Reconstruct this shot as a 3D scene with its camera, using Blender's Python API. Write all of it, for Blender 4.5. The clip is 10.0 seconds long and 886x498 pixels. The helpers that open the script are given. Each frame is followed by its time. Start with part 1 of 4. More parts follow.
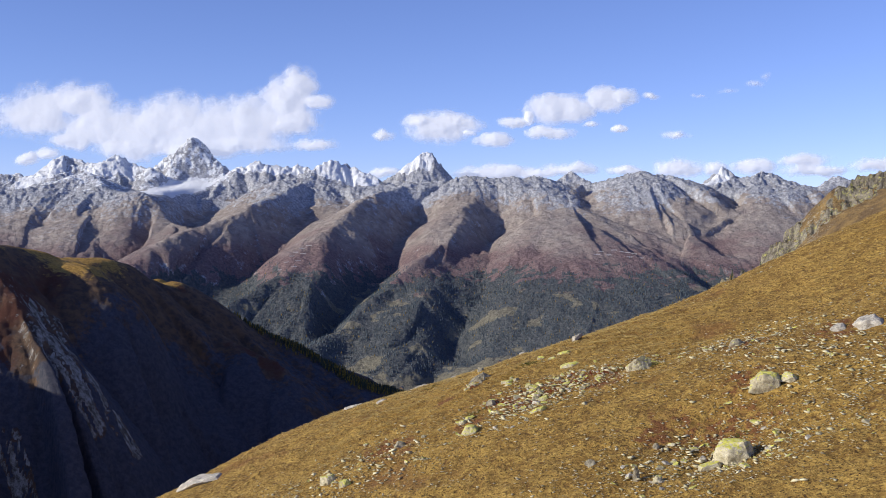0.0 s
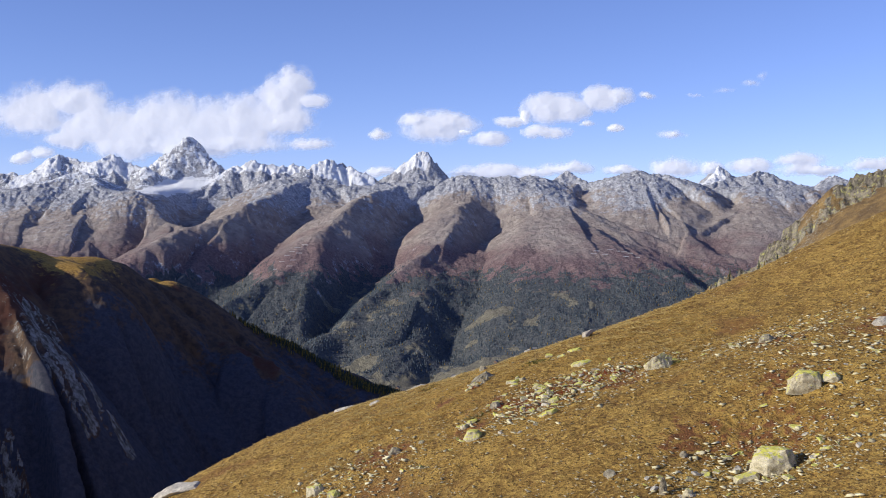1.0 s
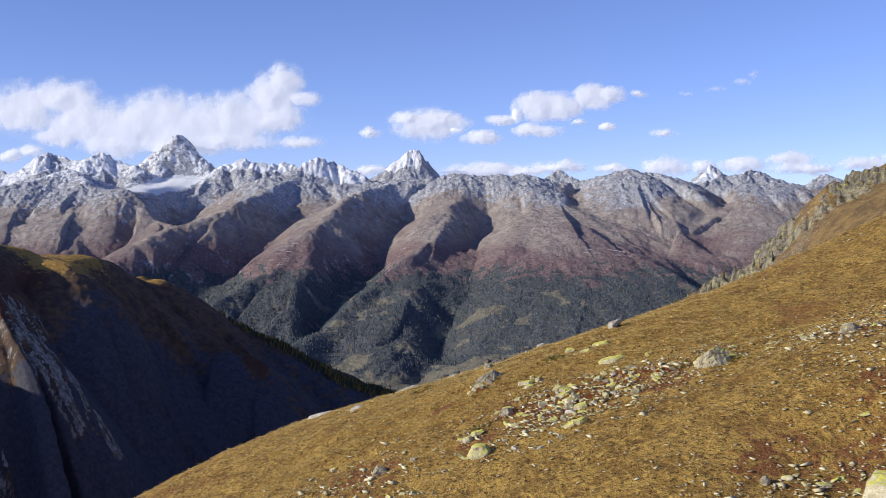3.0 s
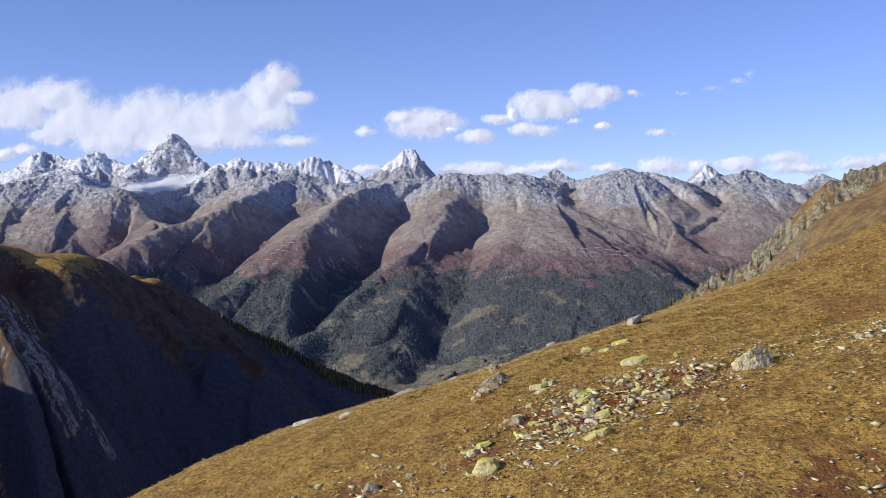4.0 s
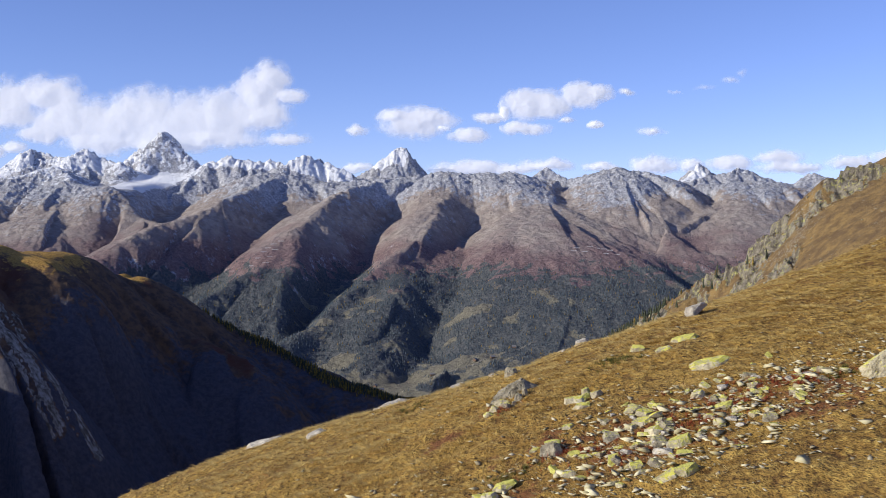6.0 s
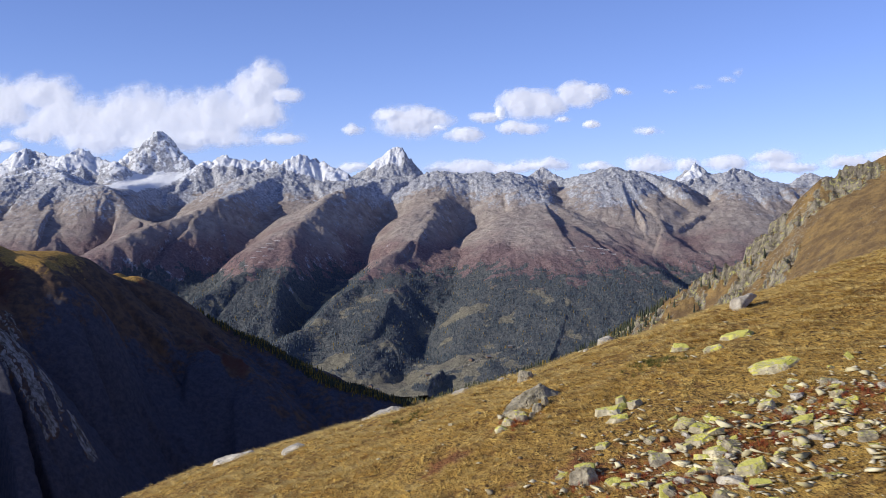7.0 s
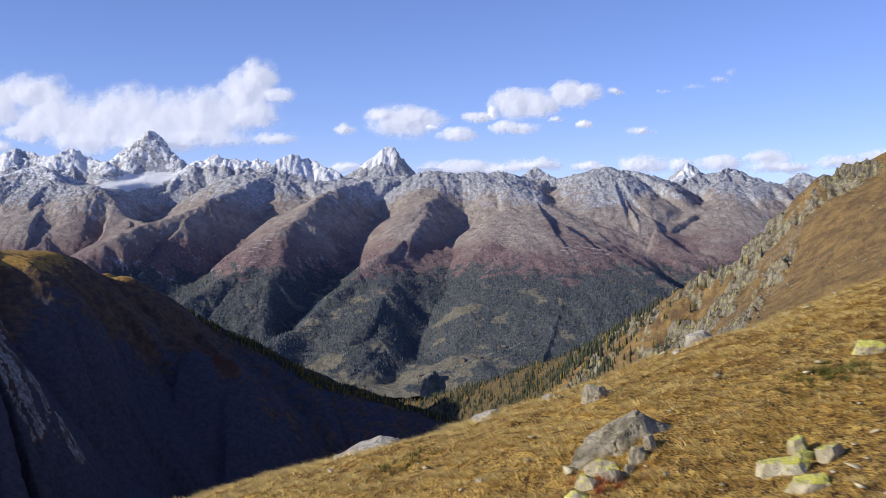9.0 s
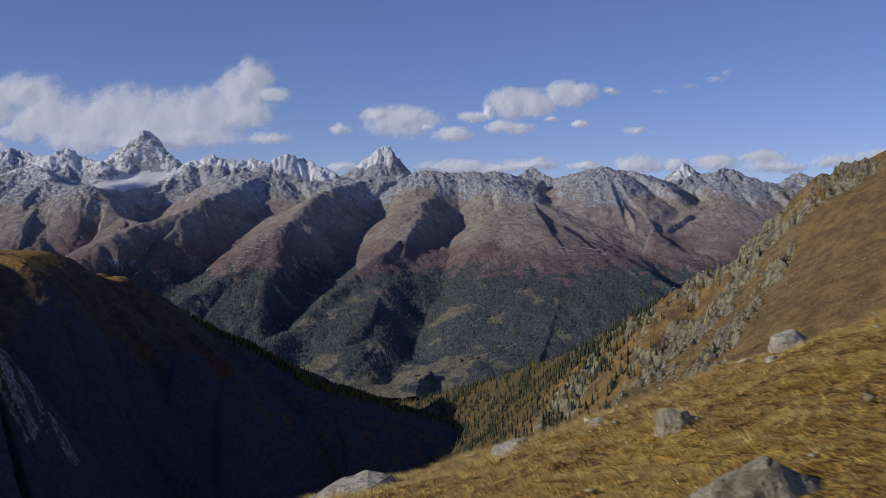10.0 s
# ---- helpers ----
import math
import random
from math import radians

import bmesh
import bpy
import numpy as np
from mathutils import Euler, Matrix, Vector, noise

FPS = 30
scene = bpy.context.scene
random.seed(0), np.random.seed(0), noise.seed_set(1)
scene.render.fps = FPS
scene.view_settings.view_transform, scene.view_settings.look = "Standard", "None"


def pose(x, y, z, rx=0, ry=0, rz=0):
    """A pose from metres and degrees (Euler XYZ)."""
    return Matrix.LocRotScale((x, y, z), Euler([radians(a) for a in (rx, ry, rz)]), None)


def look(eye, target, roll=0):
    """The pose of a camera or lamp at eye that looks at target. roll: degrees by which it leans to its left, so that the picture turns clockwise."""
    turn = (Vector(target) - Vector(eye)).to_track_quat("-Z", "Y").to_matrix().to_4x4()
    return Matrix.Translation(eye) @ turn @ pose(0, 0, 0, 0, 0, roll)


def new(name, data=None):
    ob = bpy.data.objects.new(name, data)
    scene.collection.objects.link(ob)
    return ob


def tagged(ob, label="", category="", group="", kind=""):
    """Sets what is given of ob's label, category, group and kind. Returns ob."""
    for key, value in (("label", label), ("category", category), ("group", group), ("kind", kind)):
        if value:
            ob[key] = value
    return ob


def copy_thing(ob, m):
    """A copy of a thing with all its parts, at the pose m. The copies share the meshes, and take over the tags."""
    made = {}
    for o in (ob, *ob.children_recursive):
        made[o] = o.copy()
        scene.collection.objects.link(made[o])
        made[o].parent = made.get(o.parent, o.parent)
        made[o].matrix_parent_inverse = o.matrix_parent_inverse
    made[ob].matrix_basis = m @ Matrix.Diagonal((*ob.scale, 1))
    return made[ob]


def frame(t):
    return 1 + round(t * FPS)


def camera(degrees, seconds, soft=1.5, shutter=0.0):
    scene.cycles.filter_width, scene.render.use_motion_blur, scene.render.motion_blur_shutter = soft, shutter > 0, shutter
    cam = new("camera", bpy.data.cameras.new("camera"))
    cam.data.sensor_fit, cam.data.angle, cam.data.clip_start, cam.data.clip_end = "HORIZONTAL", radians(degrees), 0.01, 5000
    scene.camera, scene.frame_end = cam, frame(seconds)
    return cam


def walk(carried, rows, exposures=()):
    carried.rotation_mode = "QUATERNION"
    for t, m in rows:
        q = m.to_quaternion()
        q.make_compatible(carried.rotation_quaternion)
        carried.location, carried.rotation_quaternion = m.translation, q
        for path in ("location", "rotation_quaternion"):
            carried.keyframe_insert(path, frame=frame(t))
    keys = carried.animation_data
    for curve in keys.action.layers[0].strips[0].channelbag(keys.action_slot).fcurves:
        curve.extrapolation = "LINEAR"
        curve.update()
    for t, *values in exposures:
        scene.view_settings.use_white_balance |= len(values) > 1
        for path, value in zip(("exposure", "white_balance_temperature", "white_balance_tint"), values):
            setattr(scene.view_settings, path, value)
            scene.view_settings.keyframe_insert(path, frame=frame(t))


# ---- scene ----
cam = camera(42.81, 10.0, soft=0.5, shutter=0.5)
PATH = [
    (0.0, pose(0.000, 0.000, 0.000, 89.300, 0.093, -0.000)),
    (0.5, pose(-0.136, 3.983, -0.515, 89.295, 0.085, -0.102)),
    (1.0, pose(-0.245, 7.974, -1.014, 89.284, 0.078, -0.204)),
    (1.5, pose(-0.341, 11.966, -1.534, 89.269, 0.075, -0.312)),
    (2.0, pose(-0.391, 15.975, -2.047, 89.253, 0.072, -0.425)),
    (2.5, pose(-0.464, 19.940, -2.537, 89.245, 0.069, -0.542)),
    (4.0, pose(-0.717, 31.759, -3.797, 89.218, 0.002, -0.873)),
    (4.5, pose(-0.769, 35.844, -4.224, 89.205, -0.010, -0.983)),
    (5.0, pose(-0.802, 39.908, -4.657, 89.197, -0.023, -1.093)),
    (5.5, pose(-0.856, 43.916, -5.078, 89.188, -0.037, -1.201)),
    (7.0, pose(-0.876, 55.871, -6.322, 89.172, -0.067, -1.516)),
    (7.5, pose(-0.917, 59.869, -6.754, 89.175, -0.068, -1.616)),
    (8.0, pose(-0.967, 63.817, -7.161, 89.182, -0.066, -1.717)),
    (8.5, pose(-1.006, 67.756, -7.559, 89.190, -0.062, -1.809)),
    (9.0, pose(-1.033, 71.653, -7.938, 89.196, -0.055, -1.902)),
    (9.5, pose(-1.015, 75.614, -8.293, 89.199, -0.049, -2.005)),
    (10.0, pose(-1.009, 79.527, -8.624, 89.200, -0.044, -2.114)),
]
walk(cam, PATH, [(0.0, 0.0, 6150, 10), (9.25, 0.0, 6150, 10), (9.5, -0.22, 6150, 10), (9.75, -0.48, 6150, 10), (10.0, -0.82, 6150, 10)])

# ---- daylight: a low sun from the west side, clear sky ----
SUN_TURN, SUN_HEIGHT = -108.0, 22.0
sun_way = Vector((math.sin(radians(SUN_TURN)) * math.cos(radians(SUN_HEIGHT)),
                  math.cos(radians(SUN_TURN)) * math.cos(radians(SUN_HEIGHT)), math.sin(radians(SUN_HEIGHT))))
lamp = bpy.data.lights.new("sun", "SUN")
lamp.energy, lamp.angle, lamp.color = 5.0, radians(0.53), (1.0, 0.905, 0.745)
sun = new("sun", lamp)
sun.matrix_world = look(sun_way * 100, (0, 0, 0))
world = bpy.data.worlds.new("sky")
scene.world = world
world.use_nodes = True
wn, wl = world.node_tree.nodes, world.node_tree.links
sky = wn.new("ShaderNodeTexSky")
sky.sky_type, sky.sun_disc = "NISHITA", False
sky.sun_elevation, sky.sun_rotation = radians(SUN_HEIGHT), radians(SUN_TURN)
sky.altitude, sky.air_density, sky.dust_density, sky.ozone_density = 2300, 0.92, 0.0, 5.0
tint = wn.new("ShaderNodeMix")
tint.data_type, tint.blend_type = "RGBA", "MULTIPLY"
tint.inputs[0].default_value, tint.inputs[7].default_value = 1.0, (1.25, 0.955, 1.07, 1)
wl.new(sky.outputs[0], tint.inputs[6])
wl.new(tint.outputs[2], wn["Background"].inputs[0])
wn["Background"].inputs[1].default_value = 0.148
scene.view_settings.exposure = 0.0


# ---- materials ----
class Tree:
    """A node material, built up by short calls."""

    def __init__(self, name, rough=0.9):
        self.mat = bpy.data.materials.new(name)
        self.mat.use_nodes = True
        self.nodes, self.links = self.mat.node_tree.nodes, self.mat.node_tree.links
        self.shader = self.nodes["Principled BSDF"]
        self.shader.inputs["Roughness"].default_value = rough
        self.shader.inputs["Specular IOR Level"].default_value = 0.25
        self.place = self.nodes.new("ShaderNodeTexCoord").outputs["Object"]

    def set(self, socket, value):
        if isinstance(value, bpy.types.NodeSocket):
            self.links.new(value, socket)
        else:
            socket.default_value = value

    def noise(self, size, detail=4.0, rough=0.55, stretch=None, warp=0.0):
        """Noise of about that size in metres."""
        n = self.nodes.new("ShaderNodeTexNoise")
        n.inputs["Scale"].default_value = 1.0 / size
        n.inputs["Detail"].default_value, n.inputs["Roughness"].default_value = detail, rough
        n.inputs["Distortion"].default_value = warp
        place = self.place
        if stretch:
            m = self.nodes.new("ShaderNodeMapping")
            m.inputs["Scale"].default_value = stretch
            self.links.new(place, m.inputs[0])
            place = m.outputs[0]
        self.links.new(place, n.inputs["Vector"])
        return n.outputs[0]

    def attr(self, name):
        n = self.nodes.new("ShaderNodeAttribute")
        n.attribute_name = name
        return n.outputs["Fac"]

    def random(self):
        return self.nodes.new("ShaderNodeObjectInfo").outputs["Random"]

    def island(self):
        return self.nodes.new("ShaderNodeNewGeometry").outputs["Random Per Island"]

    def up(self):
        """The height part of the surface's normal."""
        g = self.nodes.new("ShaderNodeNewGeometry")
        s = self.nodes.new("ShaderNodeSeparateXYZ")
        self.links.new(g.outputs["Normal"], s.inputs[0])
        return s.outputs[2]

    def math(self, op, a, b=0.0):
        n = self.nodes.new("ShaderNodeMath")
        n.operation = op
        self.set(n.inputs[0], a)
        self.set(n.inputs[1], b)
        return n.outputs[0]

    def step(self, value, low, high):
        n = self.nodes.new("ShaderNodeMapRange")
        n.interpolation_type = "SMOOTHSTEP"
        self.set(n.inputs[0], value)
        n.inputs[1].default_value, n.inputs[2].default_value = low, high
        return n.outputs[0]

    def mix(self, fac, a, b):
        n = self.nodes.new("ShaderNodeMix")
        n.data_type = "RGBA"
        self.set(n.inputs[0], fac)
        for socket, value in ((n.inputs[6], a), (n.inputs[7], b)):
            self.set(socket, (*value, 1) if isinstance(value, tuple) else value)
        return n.outputs[2]

    def bump(self, height, depth, strength=1.0):
        n = self.nodes.new("ShaderNodeBump")
        n.inputs["Distance"].default_value, n.inputs["Strength"].default_value = depth, strength
        self.links.new(height, n.inputs["Height"])
        self.links.new(n.outputs[0], self.shader.inputs["Normal"])

    def color(self, value):
        self.set(self.shader.inputs["Base Color"], (*value, 1) if isinstance(value, tuple) else value)
        return self.mat


def far_material():
    """Mountainside far off: heath, alpine turf, scree, forest floor and snow, by the terrain's own layers. Haze is put
    into the colours.
    """
    m = Tree("mountainside", 0.95)
    patch, grain, fine = m.noise(150, 5, 0.6), m.noise(34, 7, 0.68), m.noise(9, 5, 0.65)
    turf = m.mix(m.step(grain, 0.36, 0.66), (0.285, 0.24, 0.215), (0.475, 0.41, 0.355))
    turf = m.mix(m.step(m.noise(60, 6, 0.7, (1, 1, 4.0)), 0.52, 0.66), turf, (0.35, 0.29, 0.26))
    turf = m.mix(m.attr("meadow"), turf, m.mix(m.step(fine, 0.3, 0.7), (0.165, 0.155, 0.115), (0.28, 0.255, 0.185)))
    heath = m.mix(m.step(fine, 0.35, 0.65), (0.175, 0.118, 0.118), (0.285, 0.198, 0.19))
    red = m.math("ADD", m.attr("heath"), m.math("MULTIPLY", m.math("SUBTRACT", patch, 0.5), 1.3))
    col = m.mix(m.step(m.math("ADD", red, m.math("MULTIPLY", m.math("SUBTRACT", grain, 0.5), 0.8)), 0.15, 0.85), turf, heath)
    # fine ravines drawn by noise, their shade darkened into the colour
    gully_shade = m.step(m.noise(24, 10, 0.8, (1, 1, 0.5)), 0.37, 0.45)
    col = m.mix(gully_shade, m.mix(0.6, col, (0.13, 0.105, 0.11)), col)
    col = m.mix(m.step(m.noise(9, 8, 0.8), 0.61, 0.68), col, (0.42, 0.37, 0.33))
    crisp = m.noise(11, 9, 0.80)
    # grey stone cooled towards blue, for the haze before the peaks
    stone = m.mix(m.step(crisp, 0.38, 0.62), (0.235, 0.245, 0.275), (0.56, 0.565, 0.60))
    stone = m.mix(m.step(grain, 0.52, 0.68), stone, (0.35, 0.335, 0.33))
    stone = m.mix(m.step(fine, 0.50, 0.66), stone, (0.66, 0.665, 0.69))
    col = m.mix(m.step(m.math("ADD", m.attr("rock"), m.math("MULTIPLY", m.math("SUBTRACT", m.noise(26, 9, 0.76), 0.5), 2.4)), 0.32, 0.68), col, stone)
    # forest floor lightened and blued, as haze would do
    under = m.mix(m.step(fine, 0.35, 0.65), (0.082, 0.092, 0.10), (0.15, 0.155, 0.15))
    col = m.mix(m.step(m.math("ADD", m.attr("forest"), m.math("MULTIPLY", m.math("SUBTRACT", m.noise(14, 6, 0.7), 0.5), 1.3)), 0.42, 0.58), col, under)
    drift = m.math("ADD", m.math("MULTIPLY", m.noise(60, 6, 0.62), 0.5), m.math("MULTIPLY", m.noise(14, 9, 0.78), 0.5))
    white = m.math("ADD", m.attr("snow"), m.math("MULTIPLY", m.math("SUBTRACT", drift, 0.5), 2.4))
    col = m.mix(m.step(white, 0.56, 0.63), col, (0.87, 0.89, 0.92))
    m.bump(m.noise(20, 9, 0.75), 14.0, 1.0)
    return m.color(col)


def side_material(name, dark):
    """Mountainside of the middle distance: dry turf, bilberry heath and broken rock; dark puts shade and haze into the
    colours.
    """
    m = Tree(name, 0.95)
    patch, grain, fine = m.noise(70, 5, 0.6), m.noise(14, 6, 0.65), m.noise(3, 5, 0.65)
    # dark: the same turf, its colours lowered to stand in for shade
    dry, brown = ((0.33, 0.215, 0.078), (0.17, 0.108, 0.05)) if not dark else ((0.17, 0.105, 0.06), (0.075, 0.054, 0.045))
    turf = m.mix(m.step(grain, 0.36, 0.66), brown, dry)
    col = m.mix(m.step(m.math("ADD", m.attr("heath"), m.math("MULTIPLY", m.math("SUBTRACT", patch, 0.5), 1.5)), 0.4, 0.8), turf, (0.11, 0.045, 0.028))
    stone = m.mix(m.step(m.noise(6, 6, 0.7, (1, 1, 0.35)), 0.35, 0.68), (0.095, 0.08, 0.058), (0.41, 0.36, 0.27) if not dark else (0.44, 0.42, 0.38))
    if not dark:
        stone = m.mix(m.step(m.noise(4, 5, 0.7), 0.53, 0.62), stone, (0.46, 0.43, 0.15))
    stone = m.mix(m.step(fine, 0.60 if not dark else 0.66, 0.70), stone, (0.07, 0.06, 0.05))
    col = m.mix(m.step(m.math("ADD", m.attr("rock"), m.math("MULTIPLY", m.math("SUBTRACT", m.noise(9, 7, 0.75, (1, 1, 0.45)), 0.5), 2.0)), 0.44, 0.56), col, stone)
    if not dark:
        col = m.mix(m.step(m.noise(1.5, 5, 0.72), 0.61, 0.66), col, (0.40, 0.36, 0.24))
        col = m.mix(m.step(m.noise(2.5, 6, 0.75), 0.36, 0.42), (0.10, 0.07, 0.038), col)
    scree = m.step(m.math("ADD", m.attr("scree"), m.math("MULTIPLY", m.math("SUBTRACT", m.noise(2.2, 3, 0.7), 0.5), 2.2)), 0.55, 0.7)
    col = m.mix(scree, col, (0.42, 0.39, 0.30))
    # dark: this layer is a blue-grey tint for shade and haze, not woodland
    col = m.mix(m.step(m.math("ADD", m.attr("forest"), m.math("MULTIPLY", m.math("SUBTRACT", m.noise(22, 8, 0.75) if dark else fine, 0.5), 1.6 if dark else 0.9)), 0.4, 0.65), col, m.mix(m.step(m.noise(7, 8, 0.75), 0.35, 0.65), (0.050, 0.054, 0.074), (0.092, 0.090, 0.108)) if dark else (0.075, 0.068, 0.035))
    # full straw colour on the sunlit shoulders; the turf around is darkened for shade
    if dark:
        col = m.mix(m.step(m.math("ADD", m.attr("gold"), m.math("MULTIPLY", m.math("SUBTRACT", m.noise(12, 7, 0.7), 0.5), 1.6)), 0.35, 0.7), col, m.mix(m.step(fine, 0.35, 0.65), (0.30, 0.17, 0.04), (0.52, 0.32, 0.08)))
    m.bump(m.noise(6, 8, 0.74), 4.0, 1.0)
    return m.color(col)


def turf_material():
    """Autumn alpine turf: straw yellow, with rusty and bare patches."""
    m = Tree("dry_turf", 0.95)
    big, patch, grain, fine = m.noise(9, 4, 0.55), m.noise(2.2, 5, 0.6), m.noise(0.35, 5, 0.65), m.noise(0.06, 3, 0.6)
    col = m.mix(m.step(patch, 0.38, 0.64), (0.275, 0.158, 0.034), (0.455, 0.285, 0.066))
    col = m.mix(m.step(grain, 0.47, 0.66), col, (0.58, 0.385, 0.095))
    col = m.mix(m.step(m.noise(0.22, 5, 0.72), 0.38, 0.47), (0.085, 0.044, 0.012), col)
    col = m.mix(m.step(m.noise(0.8, 5, 0.7), 0.33, 0.46), (0.17, 0.088, 0.022), col)
    col = m.mix(m.step(fine, 0.25, 0.5), (0.15, 0.08, 0.022), col)
    col = m.mix(m.step(big, 0.58, 0.72), col, (0.25, 0.125, 0.035))
    col = m.mix(m.step(m.math("ADD", m.attr("bare"), m.math("MULTIPLY", m.math("SUBTRACT", m.noise(0.7, 5, 0.65), 0.5), 1.5)), 0.5, 0.75), col, (0.21, 0.088, 0.03))
    lumps = m.math("MULTIPLY", m.noise(0.8, 4, 0.6), 1.8)
    m.bump(m.math("ADD", lumps, m.math("ADD", grain, m.math("MULTIPLY", fine, 0.35))), 0.30, 1.0)
    return m.color(col)


def stone_material(name, low, high, lichen, amount):
    m = Tree(name, 0.88)
    grain, fine = m.noise(0.5, 6, 0.65), m.noise(0.07, 5, 0.7)
    col = m.mix(m.step(grain, 0.3, 0.7), low, high)
    col = m.mix(m.step(fine, 0.52, 0.70), col, tuple(0.45 * c for c in low))
    tone = m.mix(m.random(), (0.72, 0.70, 0.68), (1.0, 1.0, 1.0))
    n = m.nodes.new("ShaderNodeMix")
    n.data_type, n.blend_type = "RGBA", "MULTIPLY"
    n.inputs[0].default_value = 1.0
    m.links.new(col, n.inputs[6])
    m.links.new(tone, n.inputs[7])
    col = n.outputs[2]
    spread = m.math("ADD", m.math("MULTIPLY", m.up(), 0.22), m.noise(0.30, 7, 0.78))
    col = m.mix(m.step(spread, 0.86 - amount, 0.98 - amount), col, lichen)
    m.bump(m.math("ADD", m.noise(0.3, 7, 0.7), m.math("MULTIPLY", fine, 0.3)), 0.10, 0.9)
    return m.color(col)


FAR, SIDE, SHADE_TINTED_SIDE = far_material(), side_material("sunny_mountainside", False), side_material("shade_tinted_mountainside", True)
TURF = turf_material()
LICHEN = stone_material("lichen_stone", (0.40, 0.345, 0.215), (0.80, 0.725, 0.50), (0.62, 0.58, 0.10), 0.255)
GREY = stone_material("grey_stone", (0.20, 0.17, 0.115), (0.56, 0.50, 0.36), (0.48, 0.44, 0.13), 0.20)
YELLOW = stone_material("yellow_lichen_stone", (0.36, 0.31, 0.19), (0.70, 0.63, 0.42), (0.56, 0.53, 0.12), 0.36)
DARK = stone_material("dark_stone", (0.11, 0.095, 0.062), (0.44, 0.39, 0.28), (0.46, 0.43, 0.14), 0.14)
PALE = stone_material("pale_stone", (0.40, 0.36, 0.29), (0.74, 0.69, 0.57), (0.22, 0.21, 0.19), 0.16)


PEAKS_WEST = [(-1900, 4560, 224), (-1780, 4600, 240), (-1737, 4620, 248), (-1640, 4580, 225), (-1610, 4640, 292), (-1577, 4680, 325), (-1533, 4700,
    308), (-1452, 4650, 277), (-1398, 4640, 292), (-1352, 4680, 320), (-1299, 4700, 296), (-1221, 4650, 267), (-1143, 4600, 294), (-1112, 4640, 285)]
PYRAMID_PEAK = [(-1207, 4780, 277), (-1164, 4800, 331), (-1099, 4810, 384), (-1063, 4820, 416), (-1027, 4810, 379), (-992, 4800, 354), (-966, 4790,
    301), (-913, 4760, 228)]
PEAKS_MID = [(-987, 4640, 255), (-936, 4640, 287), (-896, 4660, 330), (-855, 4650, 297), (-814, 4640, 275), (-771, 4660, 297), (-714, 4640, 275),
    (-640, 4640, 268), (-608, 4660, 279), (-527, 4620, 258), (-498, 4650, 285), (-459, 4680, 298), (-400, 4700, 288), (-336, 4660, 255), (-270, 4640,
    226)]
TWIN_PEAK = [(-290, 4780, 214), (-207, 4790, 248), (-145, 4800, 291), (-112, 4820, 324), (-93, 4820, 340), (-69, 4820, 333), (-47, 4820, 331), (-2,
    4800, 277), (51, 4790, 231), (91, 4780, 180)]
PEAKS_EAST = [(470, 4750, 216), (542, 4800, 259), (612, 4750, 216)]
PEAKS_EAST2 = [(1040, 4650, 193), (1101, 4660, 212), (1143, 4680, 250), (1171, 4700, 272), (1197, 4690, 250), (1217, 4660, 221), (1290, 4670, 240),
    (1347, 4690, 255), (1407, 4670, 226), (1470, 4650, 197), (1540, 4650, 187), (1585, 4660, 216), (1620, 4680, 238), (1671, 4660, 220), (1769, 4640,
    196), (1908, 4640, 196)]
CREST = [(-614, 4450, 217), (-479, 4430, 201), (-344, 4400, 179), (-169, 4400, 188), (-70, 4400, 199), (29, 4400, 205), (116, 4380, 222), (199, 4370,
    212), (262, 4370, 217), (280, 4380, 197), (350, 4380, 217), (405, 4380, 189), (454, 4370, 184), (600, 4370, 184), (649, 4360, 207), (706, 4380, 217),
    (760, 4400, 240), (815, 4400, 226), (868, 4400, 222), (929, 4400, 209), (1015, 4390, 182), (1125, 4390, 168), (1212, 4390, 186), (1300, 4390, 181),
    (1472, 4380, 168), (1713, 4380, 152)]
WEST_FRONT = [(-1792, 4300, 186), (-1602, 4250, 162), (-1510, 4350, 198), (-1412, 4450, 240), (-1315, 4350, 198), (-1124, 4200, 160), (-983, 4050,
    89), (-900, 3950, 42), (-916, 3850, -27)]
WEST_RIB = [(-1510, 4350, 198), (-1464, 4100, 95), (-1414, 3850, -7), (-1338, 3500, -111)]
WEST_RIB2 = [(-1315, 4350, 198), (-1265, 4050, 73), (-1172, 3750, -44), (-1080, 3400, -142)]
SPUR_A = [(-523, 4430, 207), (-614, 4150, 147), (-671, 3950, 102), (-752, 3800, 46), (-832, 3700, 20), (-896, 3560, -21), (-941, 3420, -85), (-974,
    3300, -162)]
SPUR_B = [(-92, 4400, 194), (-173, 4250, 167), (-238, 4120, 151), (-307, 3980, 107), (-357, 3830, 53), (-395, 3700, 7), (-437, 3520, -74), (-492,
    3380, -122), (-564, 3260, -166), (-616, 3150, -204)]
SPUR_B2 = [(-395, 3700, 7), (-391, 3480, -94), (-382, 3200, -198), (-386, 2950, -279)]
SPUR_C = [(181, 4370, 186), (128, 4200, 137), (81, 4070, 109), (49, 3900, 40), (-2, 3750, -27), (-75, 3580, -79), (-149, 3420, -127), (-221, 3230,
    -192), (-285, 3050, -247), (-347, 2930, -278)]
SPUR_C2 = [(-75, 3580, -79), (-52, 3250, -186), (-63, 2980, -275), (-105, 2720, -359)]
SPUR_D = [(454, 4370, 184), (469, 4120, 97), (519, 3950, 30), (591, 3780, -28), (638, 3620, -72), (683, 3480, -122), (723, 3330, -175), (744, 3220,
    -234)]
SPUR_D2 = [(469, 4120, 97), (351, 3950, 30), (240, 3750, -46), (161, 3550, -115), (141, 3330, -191)]
